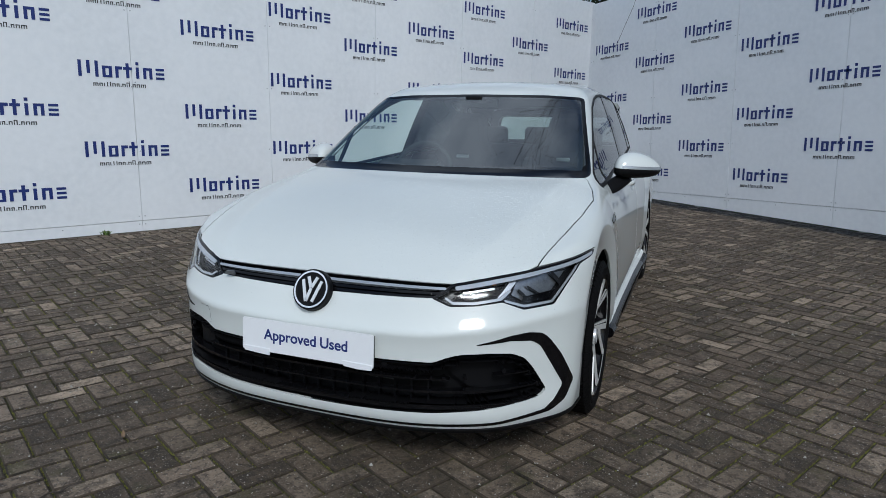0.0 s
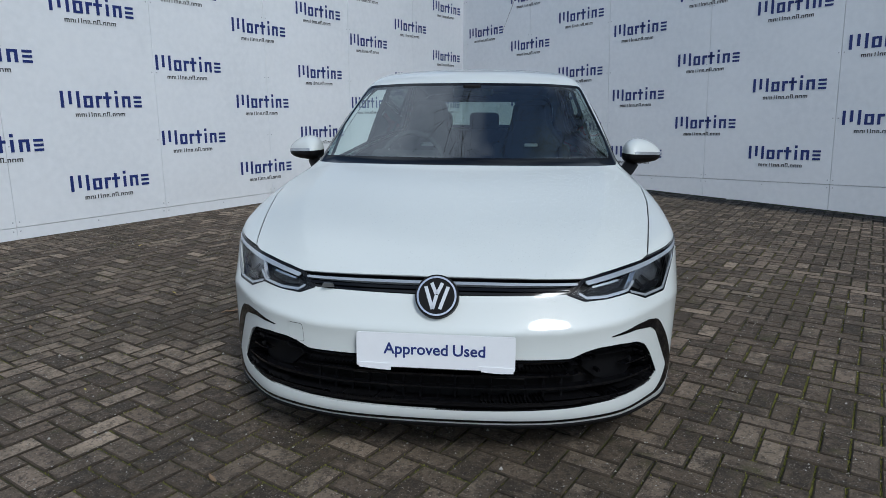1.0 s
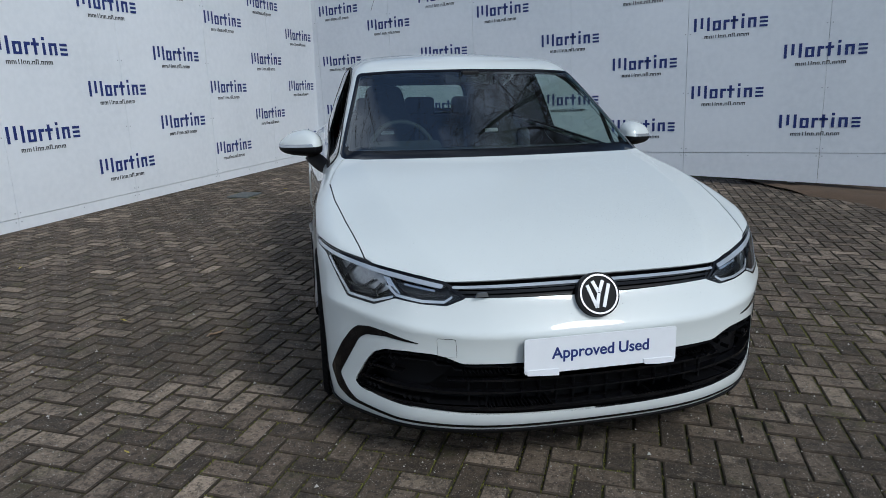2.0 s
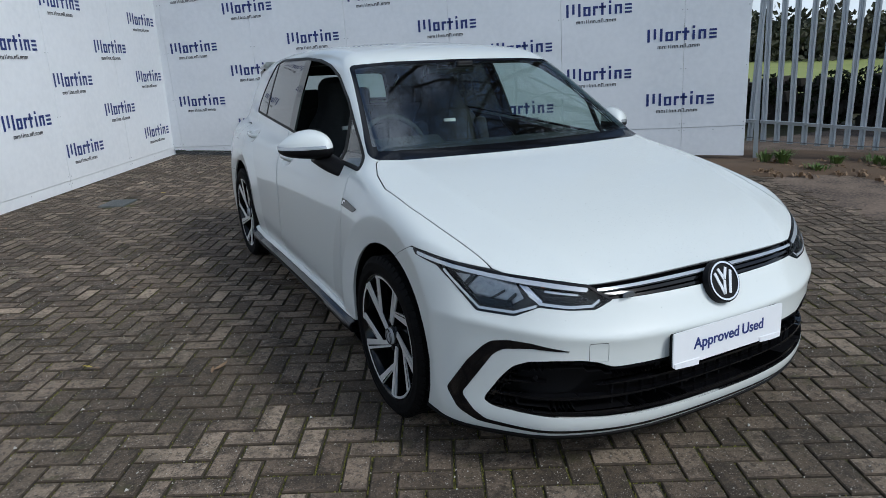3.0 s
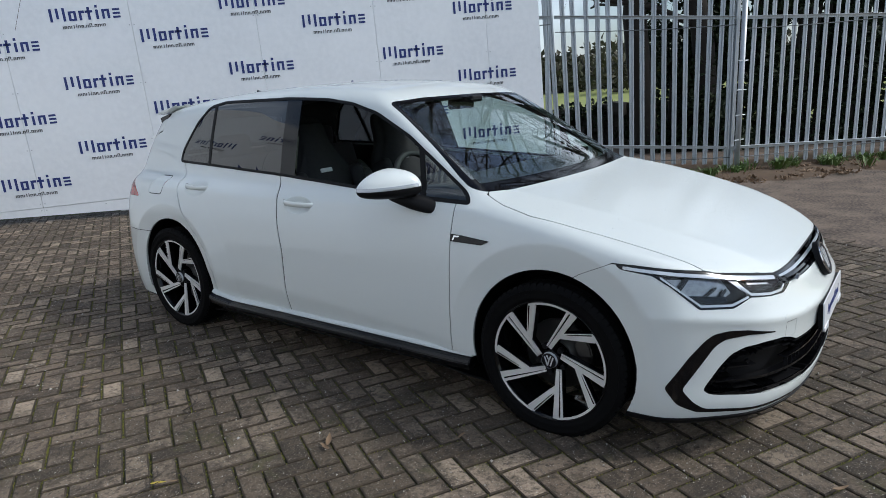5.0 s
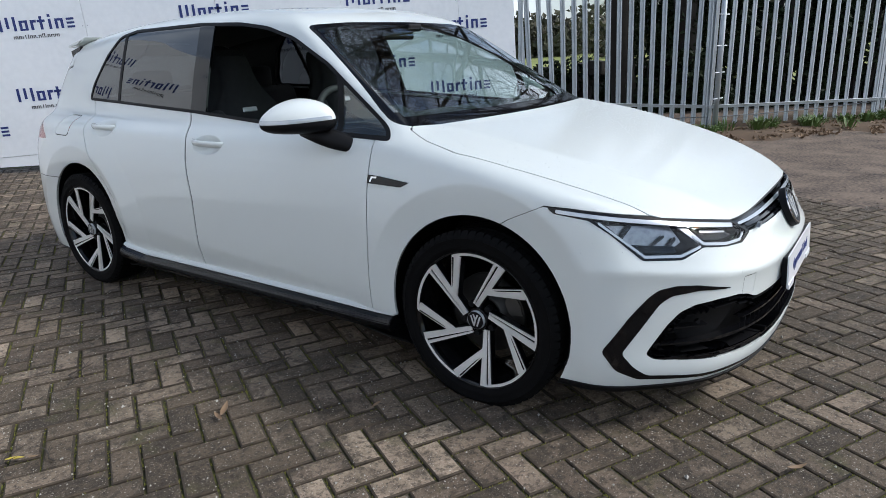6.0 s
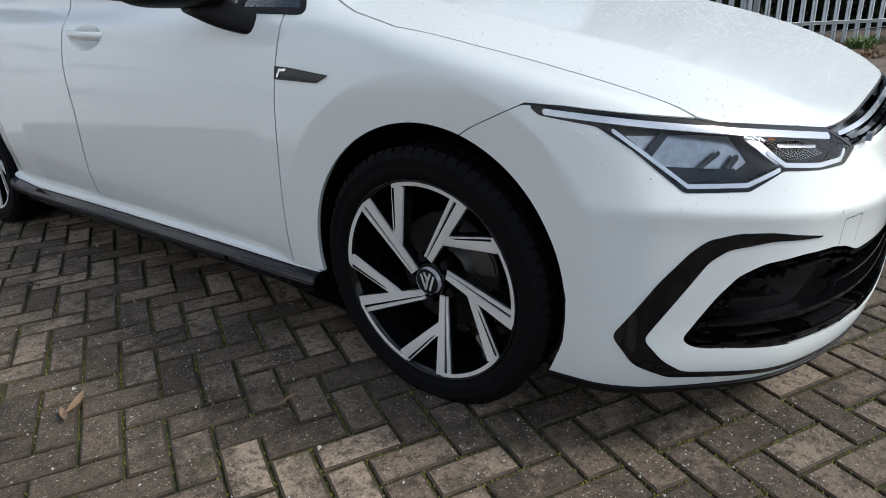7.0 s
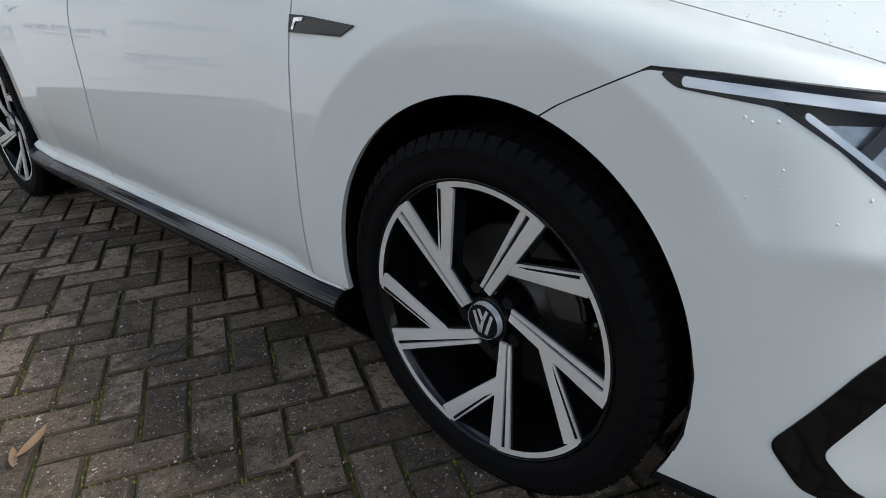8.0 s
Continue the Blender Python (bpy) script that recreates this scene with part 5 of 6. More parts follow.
# face -1: the wheel looks to -x
make_wheel((-0.772, 0.0, 0.310), 64, -1)
make_wheel((-0.765, WHEELBASE, 0.3125), 64, -1)
make_wheel((0.772, 0.0, 0.3135), 69, 1)
make_wheel((0.765, WHEELBASE, 0.3135), 30, 1)
for g in (-1, 1):
    for (yc, zc, r) in ARCHES:
        bm = bmesh.new()
        n = 30
        rows = []
        for k in range(n + 1):
            a = math.pi * (k / n * 1.3 - 0.15)
            rows.append([bm.verts.new((g * x, yc + rr * math.cos(a), max(0.225, zc + rr * math.sin(a)))) for x, rr in ((0.868, r - 0.001), (0.862, r + 0.006), (0.50, r + 0.012))])
        for p, q in zip(rows, rows[1:]):
            for j in range(2):
                bm.faces.new((p[j], q[j], q[j + 1], p[j + 1]))
        bmesh.ops.recalc_face_normals(bm, faces=bm.faces[:])
        part("wheel_arch_liner", bm, satin_black, car, smooth=True)
        bm = bmesh.new()
        box(bm, (g * 0.50 - 0.01, yc - r - 0.01, 0.16), (g * 0.50 + 0.01, yc + r + 0.01, zc + r + 0.02))
        part("arch_wall", bm, satin_black, car)
    # sill: white ledge over a black skirt
    for name, prof, mat in (("sill_ledge", [(0.842, 0.276), (0.864, 0.268), (0.881, 0.258), (0.879, 0.250), (0.84, 0.246)], paint),
                            ("side_skirt", [(0.85, 0.249), (0.877, 0.2495), (0.899, 0.239), (0.907, 0.226), (0.905, 0.206), (0.893, 0.193), (0.80, 0.185)], gloss_black)):
        bm = bmesh.new()
        stations = [(0.368, -0.004, 0.0), (0.45, 0.0, 0.0), (0.9, -0.004, 0.0), (1.6, -0.004, 0.0), (2.05, 0.002, 0.0), (2.20, 0.010, 0.02), (2.235, 0.010, 0.03)]
        rows = [[bm.verts.new((g * (x + dx), y, z + dz)) for x, z in prof] for y, dx, dz in stations]
        for p, q in zip(rows, rows[1:]):
            for j in range(len(prof)):
                bm.faces.new((p[j], p[(j + 1) % len(prof)], q[(j + 1) % len(prof)], q[j]))
        bm.faces.new(rows[0])
        bm.faces.new(rows[-1][::-1])
        bmesh.ops.recalc_face_normals(bm, faces=bm.faces[:])
        bmesh.ops.bevel(bm, geom=[e for e in bm.edges if e.calc_face_angle(0) > 0.4], offset=0.003, segments=2, affect="EDGES")
        part(name, bm, mat, car)
    bm = bmesh.new()
    rows = [[bm.verts.new((g * x, y, z)) for x, z in ((0.9085, 0.232), (0.9105, 0.224), (0.9085, 0.217))] for y in np.linspace(0.75, 2.10, 12)]
    for p, q in zip(rows, rows[1:]):
        for j in range(2):
            bm.faces.new((p[j], p[j + 1], q[j + 1], q[j]))
    bmesh.ops.recalc_face_normals(bm, faces=bm.faces[:])
    part("skirt_insert", bm, satin_black, car)
    # door handles: a bar over a shallow dish
    for key, y0, y1, x0, z0 in ((("front_door", g), 1.328, 1.555, 0.838, 0.852), (("rear_door", g), 2.245, 2.455, 0.824, 0.897)):
        bm = bmesh.new()
        m = 9
        rows = []
        for k in range(m):
            t = k / (m - 1)
            y = y0 + (y1 - y0) * t
            lift = 0.030 * math.sin(math.pi * t) ** 0.35
            rows.append([bm.verts.new((g * (x0 - 0.012 + lift + dx), y, z0 + 0.006 * t + dz)) for dx, dz in ((0.006, 0.014), (0.010, 0.002), (0.004, -0.014), (-0.010, -0.012), (-0.010, 0.012))])
        for p, q in zip(rows, rows[1:]):
            for j in range(5):
                bm.faces.new((p[j], p[(j + 1) % 5], q[(j + 1) % 5], q[j]))
        bm.faces.new(rows[0])
        bm.faces.new(rows[-1][::-1])
        bmesh.ops.recalc_face_normals(bm, faces=bm.faces[:])
        handle = part("door_handle", bm, paint, door_objects[key], smooth=True)


# ==== door mirrors ====
def mirror_field(x, y, z):
    """The mirror head of the right-hand side, as an implicit form."""
    y = y + 0.45 * (x + 0.93)
    u = -(x + 0.925) / 0.110
    top = 0.086 - 0.046 * np.clip((u + 0.35) / 1.35, 0, 1) ** 1.7
    py = (y - 0.765) / np.where(y < 0.765, 0.120 - 0.03 * u, 0.040)
    pz = (z - 0.978) / np.where(z > 0.978, top, 0.046 - 0.006 * u)
    return ((np.abs(u) ** 2.9 + np.abs(py) ** 2.3 + np.abs(pz) ** np.where(z > 0.978, 2.3, 2.7)) ** (1 / 2.5) - 1) * 0.05


mv, mf = net_surface(mirror_field, (-1.06, 0.54, 0.90), (-0.78, 0.90, 1.10), 0.0065)
head = Skin(mv, np.concatenate([mf[:, [0, 1, 2]], mf[:, [0, 2, 3]]]))
seam = lambda p: 0.981 + 0.06 * (p[:, 0] + 0.93) - p[:, 2]
lower_m, cap_m = head.cut(-seam(head.v))
glass_m, cap_m = cap_m.cut(0.790 - 0.45 * (cap_m.v[:, 0] + 0.93) - cap_m.v[:, 1])
blink, cap_m = cap_m.cut(np.maximum(cap_m.v[:, 2] - 0.996 - 0.06 * (cap_m.v[:, 0] + 0.93), np.maximum(cap_m.v[:, 0] + 0.865, cap_m.v[:, 1] - 0.83)))
mirrors = []
for g in (-1, 1):
    m = new("door_mirror")
    m.parent = car
    m["label"] = "white capped door mirror with a clear indicator strip"
    flip = np.array([-g, 1, 1.0])

    def mirrored(s):
        return Skin(s.v * flip, s.t if g < 0 else s.t[:, ::-1])
    field_g = (lambda x, y, z: mirror_field(-np.abs(x), y, z))
    panel("cap", mirrored(cap_m), paint, m, "white cap", field=field_g)
    panel("shell", mirrored(lower_m), satin_black, m, "black lower shell", field=field_g)
    panel("mirror_glass", mirrored(glass_m), chrome, m, field=field_g)
    panel("indicator", mirrored(blink), lamp_guide, m, "clear indicator strip", shift=0.001, field=field_g)
    bm = bmesh.new()
    rows = []
    for t in np.linspace(0, 1, 8):
        c = Vector((-0.885, 0.725, 0.940)).lerp(Vector((-0.800, 0.575, 0.880)), t)
        a, b = 0.046 - 0.008 * t, 0.022 + 0.010 * math.sin(3 * t)
        rows.append([bm.verts.new((-g * (c.x + 0.020 * math.sin(k)), c.y + a * math.cos(k), c.z + b * math.sin(k))) for k in (2 * math.pi * j / 14 for j in range(14))])
    for p, q in zip(rows, rows[1:]):
        for j in range(14):
            bm.faces.new((p[j], p[(j + 1) % 14], q[(j + 1) % 14], q[j]))
    bm.faces.new(rows[0])
    bm.faces.new(rows[-1][::-1])
    bmesh.ops.recalc_face_normals(bm, faces=bm.faces[:])
    part("arm", bm, satin_black, m, "black arm", True)

# ==== aerial, spoiler ====
bm = bmesh.new()
rows = [[bm.verts.new((sx * w, y, 1.404 + h)) for sx, w in ((-1, wd), (0, 0), (1, wd)) for h in ([0.0] if sx else [hh])] for y, wd, hh in ((2.58, 0.004, 0.004), (2.66, 0.018, 0.034), (2.72, 0.022, 0.048), (2.745, 0.016, 0.004))]
for p, q in zip(rows, rows[1:]):
    for j in range(2):
        bm.faces.new((p[j], p[j + 1], q[j + 1], q[j]))
part("aerial_fin", bm, gloss_black, car, "black shark-fin aerial", True)
for g in (-1, 1):
    bm = bmesh.new()
    prism(bm, [(2.93, 1.325), (3.05, 1.30), (3.035, 1.215), (2.995, 1.235)], g * 0.552, g * 0.566)
    part("spoiler_wing", bm, gloss_black, car, "black side blade of the rear spoiler")
bm = bmesh.new()
prism(bm, [(2.88, 1.374), (3.09, 1.335), (3.09, 1.318), (2.98, 1.33)], -0.56, 0.56)
bmesh.ops.bevel(bm, geom=bm.edges[:], offset=0.006, segments=2, affect="EDGES")
part("roof_spoiler", bm, paint, car)

# ==== cabin ====
bm = bmesh.new()
box(bm, (-0.70, 0.30, 0.20), (0.70, 3.1, 0.26))
part("cabin_floor", bm, cabin_dark, car)
bm = bmesh.new()
prism(bm, [(0.38, 0.30), (0.38, 0.925), (0.62, 0.955), (0.86, 0.935), (0.93, 0.88), (0.90, 0.62), (0.70, 0.40)], -0.69, 0.69)
bmesh.ops.bevel(bm, geom=[e for e in bm.edges if e.calc_face_angle(0) > 0.3], offset=0.02, segments=3, affect="EDGES")
dash = part("dashboard", bm, cabin_dark, car, "dark dashboard")
bm = bmesh.new()
prism(bm, [(0.72, 0.94), (0.84, 0.985), (0.90, 0.96), (0.92, 0.90)], -0.56, -0.18)
bmesh.ops.bevel(bm, geom=bm.edges[:], offset=0.012, segments=2, affect="EDGES")
part("instrument_hood", bm, cabin_dark, dash)
wheel_ob = new("steering_wheel")
wheel_ob.parent = car
wheel_ob.matrix_basis = pose(-0.365, 1.00, 0.90, 68, 0, 0)
bm = bmesh.new()
ring = [(0.18 * math.cos(a), 0.18 * math.sin(a), 0) for a in np.linspace(0, 2 * math.pi, 41)]
tube(bm, ring, [0.016] * 41, 8)
part("wheel_rim", bm, cabin_dark, wheel_ob, smooth=True)
bm = bmesh.new()
box(bm, (-0.17, -0.018, -0.02), (0.17, 0.022, 0.0), 0.006)
box(bm, (-0.07, -0.17, -0.03), (0.07, 0.05, 0.015), 0.015)
part("spokes", bm, cabin_dark, wheel_ob)


def make_seat(x, y, name, w=0.26):
    seat = new(name)
    seat.parent = car
    seat.location = (x, y, 0.26)
    bm = bmesh.new()
    box(bm, (-w, 0.0, 0.12), (w, 0.50, 0.30), 0.06, 3)
    part("cushion", bm, seat_cloth, seat, smooth=True)
    bm = bmesh.new()
    half = [(0.235, 0.22), (0.262, 0.42), (0.268, 0.60), (0.235, 0.75), (0.165, 0.83), (0.138, 0.90), (0.130, 1.00), (0.095, 1.05)]
    outline = rounded([(x, z) for x, z in half] + [(-x, z) for x, z in half[::-1]], 0.05)
    prism(bm, outline, 0.47, 0.60, "y")
    bmesh.ops.bevel(bm, geom=[e for e in bm.edges if abs(e.verts[0].co.y - e.verts[1].co.y) < 1e-4], offset=0.045, segments=3, affect="EDGES")
    for side in (-1, 1):
        box(bm, (side * 0.225 - 0.04, 0.41, 0.30), (side * 0.225 + 0.04, 0.56, 0.72), 0.035, 3)
    bmesh.ops.rotate(bm, verts=bm.verts[:], cent=(0, 0.5, 0.25), matrix=Matrix.Rotation(radians(-18), 3, "X"))
    back_ob = part("backrest", bm, seat_cloth, seat, "dark cloth sports backrest with a built-in headrest", True)
    bm = bmesh.new()
    box(bm, (-0.045, 0.462, 0.70), (0.045, 0.472, 0.725), 0.003, 1)
    bmesh.ops.rotate(bm, verts=bm.verts[:], cent=(0, 0.5, 0.25), matrix=Matrix.Rotation(radians(-18), 3, "X"))
    part("stitched_bar", bm, badge_silver, back_ob)
    return seat


make_seat(-0.36, 1.10, "front_seat")
make_seat(0.36, 1.10, "front_seat")
bm = bmesh.new()
box(bm, (-0.64, 1.95, 0.36), (0.64, 2.42, 0.56), 0.05, 3)
bench = part("rear_seat", bm, seat_cloth, car, smooth=True)
bm = bmesh.new()
box(bm, (-0.64, 2.36, 0.50), (0.64, 2.52, 1.04), 0.05, 3, Matrix.Rotation(radians(-16), 4, "X"))
part("backrest", bm, seat_cloth, bench, smooth=True)
for x in (-0.38, 0.0, 0.38):
    bm = bmesh.new()
    box(bm, (x - 0.12, 2.50, 1.02), (x + 0.12, 2.58, 1.17), 0.035, 3)
    part("headrest", bm, seat_cloth, bench, smooth=True)
bm = bmesh.new()
box(bm, (-0.115, 0.96, 1.275), (0.115, 0.985, 1.335), 0.012, 2)
glassy = part("rear_view_mirror", bm, gloss_black, car)
bm = bmesh.new()
box(bm, (-0.05, 0.86, 1.31), (0.05, 0.95, 1.345), 0.01, 2)
part("sensor_housing", bm, satin_black, glassy)

# ==== palisade fence ====
def pale_mesh(h):
    """A pressed steel pale of W section with a pointed top."""
    prof = [(-0.034, 0.0), (-0.030, -0.010), (-0.013, -0.012), (-0.004, 0.004), (0.004, 0.004), (0.013, -0.012), (0.030, -0.010), (0.034, 0.0)]
    back = [(x, y + 0.003) for x, y in prof[::-1]]
    ring = prof + back
    n = len(ring)
    verts = [(x, y, 0) for x, y in ring] + [(x, y, h - 0.09) for x, y in ring] + [(x * 0.12, y, h) for x, y in ring]
    faces = [tuple(range(n))[::-1], tuple(range(2 * n, 3 * n))]
    for r in (0, 1):
        faces += [(r * n + i, r * n + (i + 1) % n, (r + 1) * n + (i + 1) % n, (r + 1) * n + i) for i in range(n)]
    me = bpy.data.meshes.new("pale")
    me.from_pydata(verts, [], faces)
    me.materials.append(galv)
    return me


PALE = pale_mesh(2.42)


def fence_bay(a, b, thin_top, thin_low, lean=0.0):
    """One bay from post a to post b: a post, two rails, pales and two thin bars; the first post leans back by lean degrees."""
    bay = thing("palisade_fence", "galvanised steel palisade fence bay with pressed pales", "fence", a, "fence bays")
    d = b - a
    along = Matrix.Rotation(math.atan2(d.y, d.x), 4, "Z")
    bay.matrix_basis = Matrix.Translation(a) @ along
    length, rise = d.xy.length, b.z - a.z
    bm = bmesh.new()
    for x0, x1, y0, y1 in ((-0.027, 0.027, 0.0, 0.006), (-0.027, 0.027, 0.049, 0.055), (-0.003, 0.003, 0.006, 0.049)):
        box(bm, (x0, y0, -0.15), (x1, y1, 2.38), 0.001, 1)
    part("post", bm, galv, bay).rotation_euler.y = radians(-lean)
    for z in (0.335, 2.13):
        bm = bmesh.new()
        for x0, x1 in ((0.02, length - 0.02),):
            for lo, hi in (((x0, -0.006, z - 0.022), (x1, 0.0, z + 0.022)), ((x0, -0.048, z + 0.016), (x1, -0.006, z + 0.022))):
                box(bm, lo, hi, 0.001, 1)
        for v in bm.verts:
            v.co.z += rise * v.co.x / length
        part("rail", bm, galv, bay)
        for k in range(17):
            x = 0.08 + (length - 0.16) * k / 16 - radians(lean) * z * (1 - k / 16)
            bm = bmesh.new()
            bmesh.ops.create_icosphere(bm, subdivisions=1, radius=0.009, matrix=Matrix.Translation((x, -0.050, z + rise * x / length)))
            part("bolt", bm, galv, bay)
    for k in range(17):
        x = 0.08 + (length - 0.16) * k / 16
        p = new("pale", PALE)
        p.parent = bay
        p.matrix_basis = pose(x, 0.004 + 0.002 * math.sin(k * 7.3), 0.085 + rise * x / length, random.uniform(-0.4, 0.4), random.uniform(-0.5, 0.5) - lean * (1 - k / 16), random.uniform(-2, 2))
    for z0, z1 in (thin_top, thin_low):
        bm = bmesh.new()
        tube(bm, [(0.03 + (length - 0.06) * t, -0.02, z0 + (z1 - z0) * t - 0.02 * math.sin(math.pi * t)) for t in np.linspace(0, 1, 6)], [0.0065] * 6, 6)
        part("tie_bar", bm, galv_shaded, bay)
    return bay


THIN = [((1.99, 1.95), (0.07, 0.05)), ((1.93, 1.89), (0.10, 0.05)), ((1.98, 2.08), (0.19, 0.27)), ((2.0, 2.0), (0.2, 0.2)), ((2.0, 2.0), (0.2, 0.2))]
LEANS = [2.8, 2.8, 0.0, 0.0, 0.0]
for (a, b), (t0, t1), lean in zip(zip(POSTS, POSTS[1:]), THIN, LEANS):
    fence_bay(a, b, t0, t1, lean)
# hinge post and hooks at the bend
gate_post = thing("gate_post", "round galvanised post with hinge hooks at the fence bend", "post", POSTS[2] + Vector((-0.03, -0.085, 0)))
bm = bmesh.new()
tube(bm, [(0, 0, -0.1), (0, 0, 2.5)], [0.034, 0.034], 12)
part("tube", bm, galv, gate_post, smooth=True)
for z in (0.45, 0.80, 1.15, 1.55):
    bm = bmesh.new()
    tube(bm, [(-0.16, 0.02, z), (0.02, -0.02, z), (0.09, -0.05, z)], [0.008] * 3, 6)
    part("hook", bm, galv, gate_post)


# ==== trees ====
def limb_tree(name, at, height, seed, label, spread=0.42, levels=6, trunk_r=0.2, kind="tree", first=0.25, bare=True):
    """A leafless tree: tapered trunk, limbs and fine twigs grown by rule."""
    rng = random.Random(seed)
    tree = thing(name, label, kind, at, "trees behind the fence")
    segs = {0: [], 1: [], 2: []}

    def grow(p, d, length, r, level):
        n = 4 if level < 3 else 3
        pts, q, dirn = [p.copy()], p.copy(), d.copy()
        for _ in range(n):
            dirn = (dirn + Vector((rng.gauss(0, 0.16), rng.gauss(0, 0.16), rng.gauss(0.03, 0.12)))).normalized()
            q = q + dirn * length / n
            pts.append(q.copy())
        end = r * 0.62 if level else r * 0.5
        segs[0 if level == 0 else 1 if level < 3 else 2].append((pts, r, end))
        if level >= levels:
            return
        count = rng.randint(3, 5) if level else rng.randint(10, 12)
        for k in range(count):
            t = rng.uniform(first if level == 0 else 0.25, 1.0)
            i = min(n - 1, int(t * n))
            base = pts[i].lerp(pts[i + 1], t * n - i)
            side = Vector((rng.gauss(0, 1), rng.gauss(0, 1), rng.gauss(0.1, 0.5))).normalized()
            nd = (dirn * (1 - spread) + side * spread * 1.5 + Vector((0, 0, 0.12))).normalized()
            grow(base, nd, length * rng.uniform(0.52, 0.74) * (0.8 if level == 0 else 1), max(0.004, (r + (end - r) * t) * (0.36 if level == 0 else 0.5)), level + 1)

    grow(Vector((0, 0, -0.1)), Vector((0, 0, 1)), height * 0.62, trunk_r, 0)
    for key, pname, sides, mat in ((0, "trunk", 12, bark), (1, "limbs", 7, bark), (2, "twigs", 3, twig_mat)):
        verts, faces = [], []
        for pts, r0, r1 in segs[key]:
            m = len(pts)
            for i, p in enumerate(pts):
                d = (pts[min(i + 1, m - 1)] - pts[max(i - 1, 0)]).normalized()
                a = d.cross(Vector((0.3, 0.2, 1)) if abs(d.z) < 0.9 else Vector((1, 0.2, 0))).normalized()
                b = d.cross(a)
                r = r0 + (r1 - r0) * i / (m - 1)
                k0 = len(verts)
                verts += [tuple(p + (a * math.cos(2 * math.pi * j / sides) + b * math.sin(2 * math.pi * j / sides)) * r) for j in range(sides)]
                if i:
                    faces += [(k0 - sides + j, k0 - sides + (j + 1) % sides, k0 + (j + 1) % sides, k0 + j) for j in range(sides)]
        ob = link_mesh(pname, verts, faces, mat, tree, smooth=True)
        if key:
            ob["kind"] = "stuff"
    return tree


def leaf_cloud(name, centres, count, size, mat, seed, parent=None, label=""):
    """Many small folded leaves scattered in soft clumps; centres: (x, y, z, rx, ry, rz)."""
    rng = np.random.default_rng(seed)
    c = np.array(centres, float)
    pick = rng.integers(0, len(c), count)
    off = rng.normal(0, 0.5, (count, 3))
    off /= np.maximum(1, np.linalg.norm(off, axis=1))[:, None]
    p = c[pick, :3] + off * c[pick, 3:]
    a = rng.normal(0, 1, (count, 3))
    a /= np.linalg.norm(a, axis=1)[:, None]
    b = np.cross(a, rng.normal(0, 1, (count, 3)))
    b /= np.linalg.norm(b, axis=1)[:, None]
    n = np.cross(a, b)
    s = size * rng.uniform(0.6, 1.4, (count, 1))
    verts = np.stack([p - a * s, p + b * s * 0.6 + n * s * 0.25, p + a * s, p - b * s * 0.6 + n * s * 0.25], 1).reshape(-1, 3)
    k = np.arange(count) * 4
    faces = np.concatenate([np.stack([k, k + 1, k + 2], 1), np.stack([k, k + 2, k + 3], 1)])
    ob = link_mesh(name, verts.tolist(), faces.tolist(), mat, parent, label)
    ob["kind"] = "stuff"
    return ob


TREES = [((9.5, 3.25, 0), 17, 11, 0.24), ((10.3, 2.3, 0), 15, 12, 0.22), ((12.2, 0.4, 0), 12, 13, 0.17), ((13.4, -1.6, 0), 9, 14, 0.15),
         ((7.6, 5.6, 0), 17, 10, 0.25), ((4.8, 9.8, 0), 18, 16, 0.24)]
ivy_rng = random.Random(5)
for (x, y, z), h, seed, r in TREES:
    tree = limb_tree("bare_tree", (x, y, z), h, seed, "tall leafless tree with an ivy-clad trunk behind the fence", trunk_r=r, levels=6 if seed == 12 else 5 if seed < 14 else 4)
    clumps = [(ivy_rng.gauss(0, 0.05), ivy_rng.gauss(0, 0.05), k * 0.22, r + 0.05, r + 0.05, 0.30) for k in range(0, 19)]
    leaf_cloud("ivy", clumps, 2600, 0.045, leaf_dark, seed, tree, "dark glossy ivy")
# evergreen crown that shows over the corner of the hoardings
crown_tree = thing("evergreen_tree", "dark evergreen crown rising behind the corner of the hoardings", "tree", (-0.7, 10.6, 0))
bm = bmesh.new()
tube(bm, [(0, 0, -0.1), (0.05, 0.04, 1.6), (-0.04, 0.08, 3.0), (0.02, 0.1, 4.6)], [0.14, 0.11, 0.08, 0.03], 10)
part("trunk", bm, bark, crown_tree, smooth=True)
leaf_cloud("crown", [(ivy_rng.gauss(0, 0.32), ivy_rng.gauss(0, 0.3), 3.45 + 0.09 * k + ivy_rng.gauss(0, 0.08), 0.36, 0.36, 0.22) for k in range(22)], 5200, 0.05, leaf_dark, 47, crown_tree, "dense dark leaves")
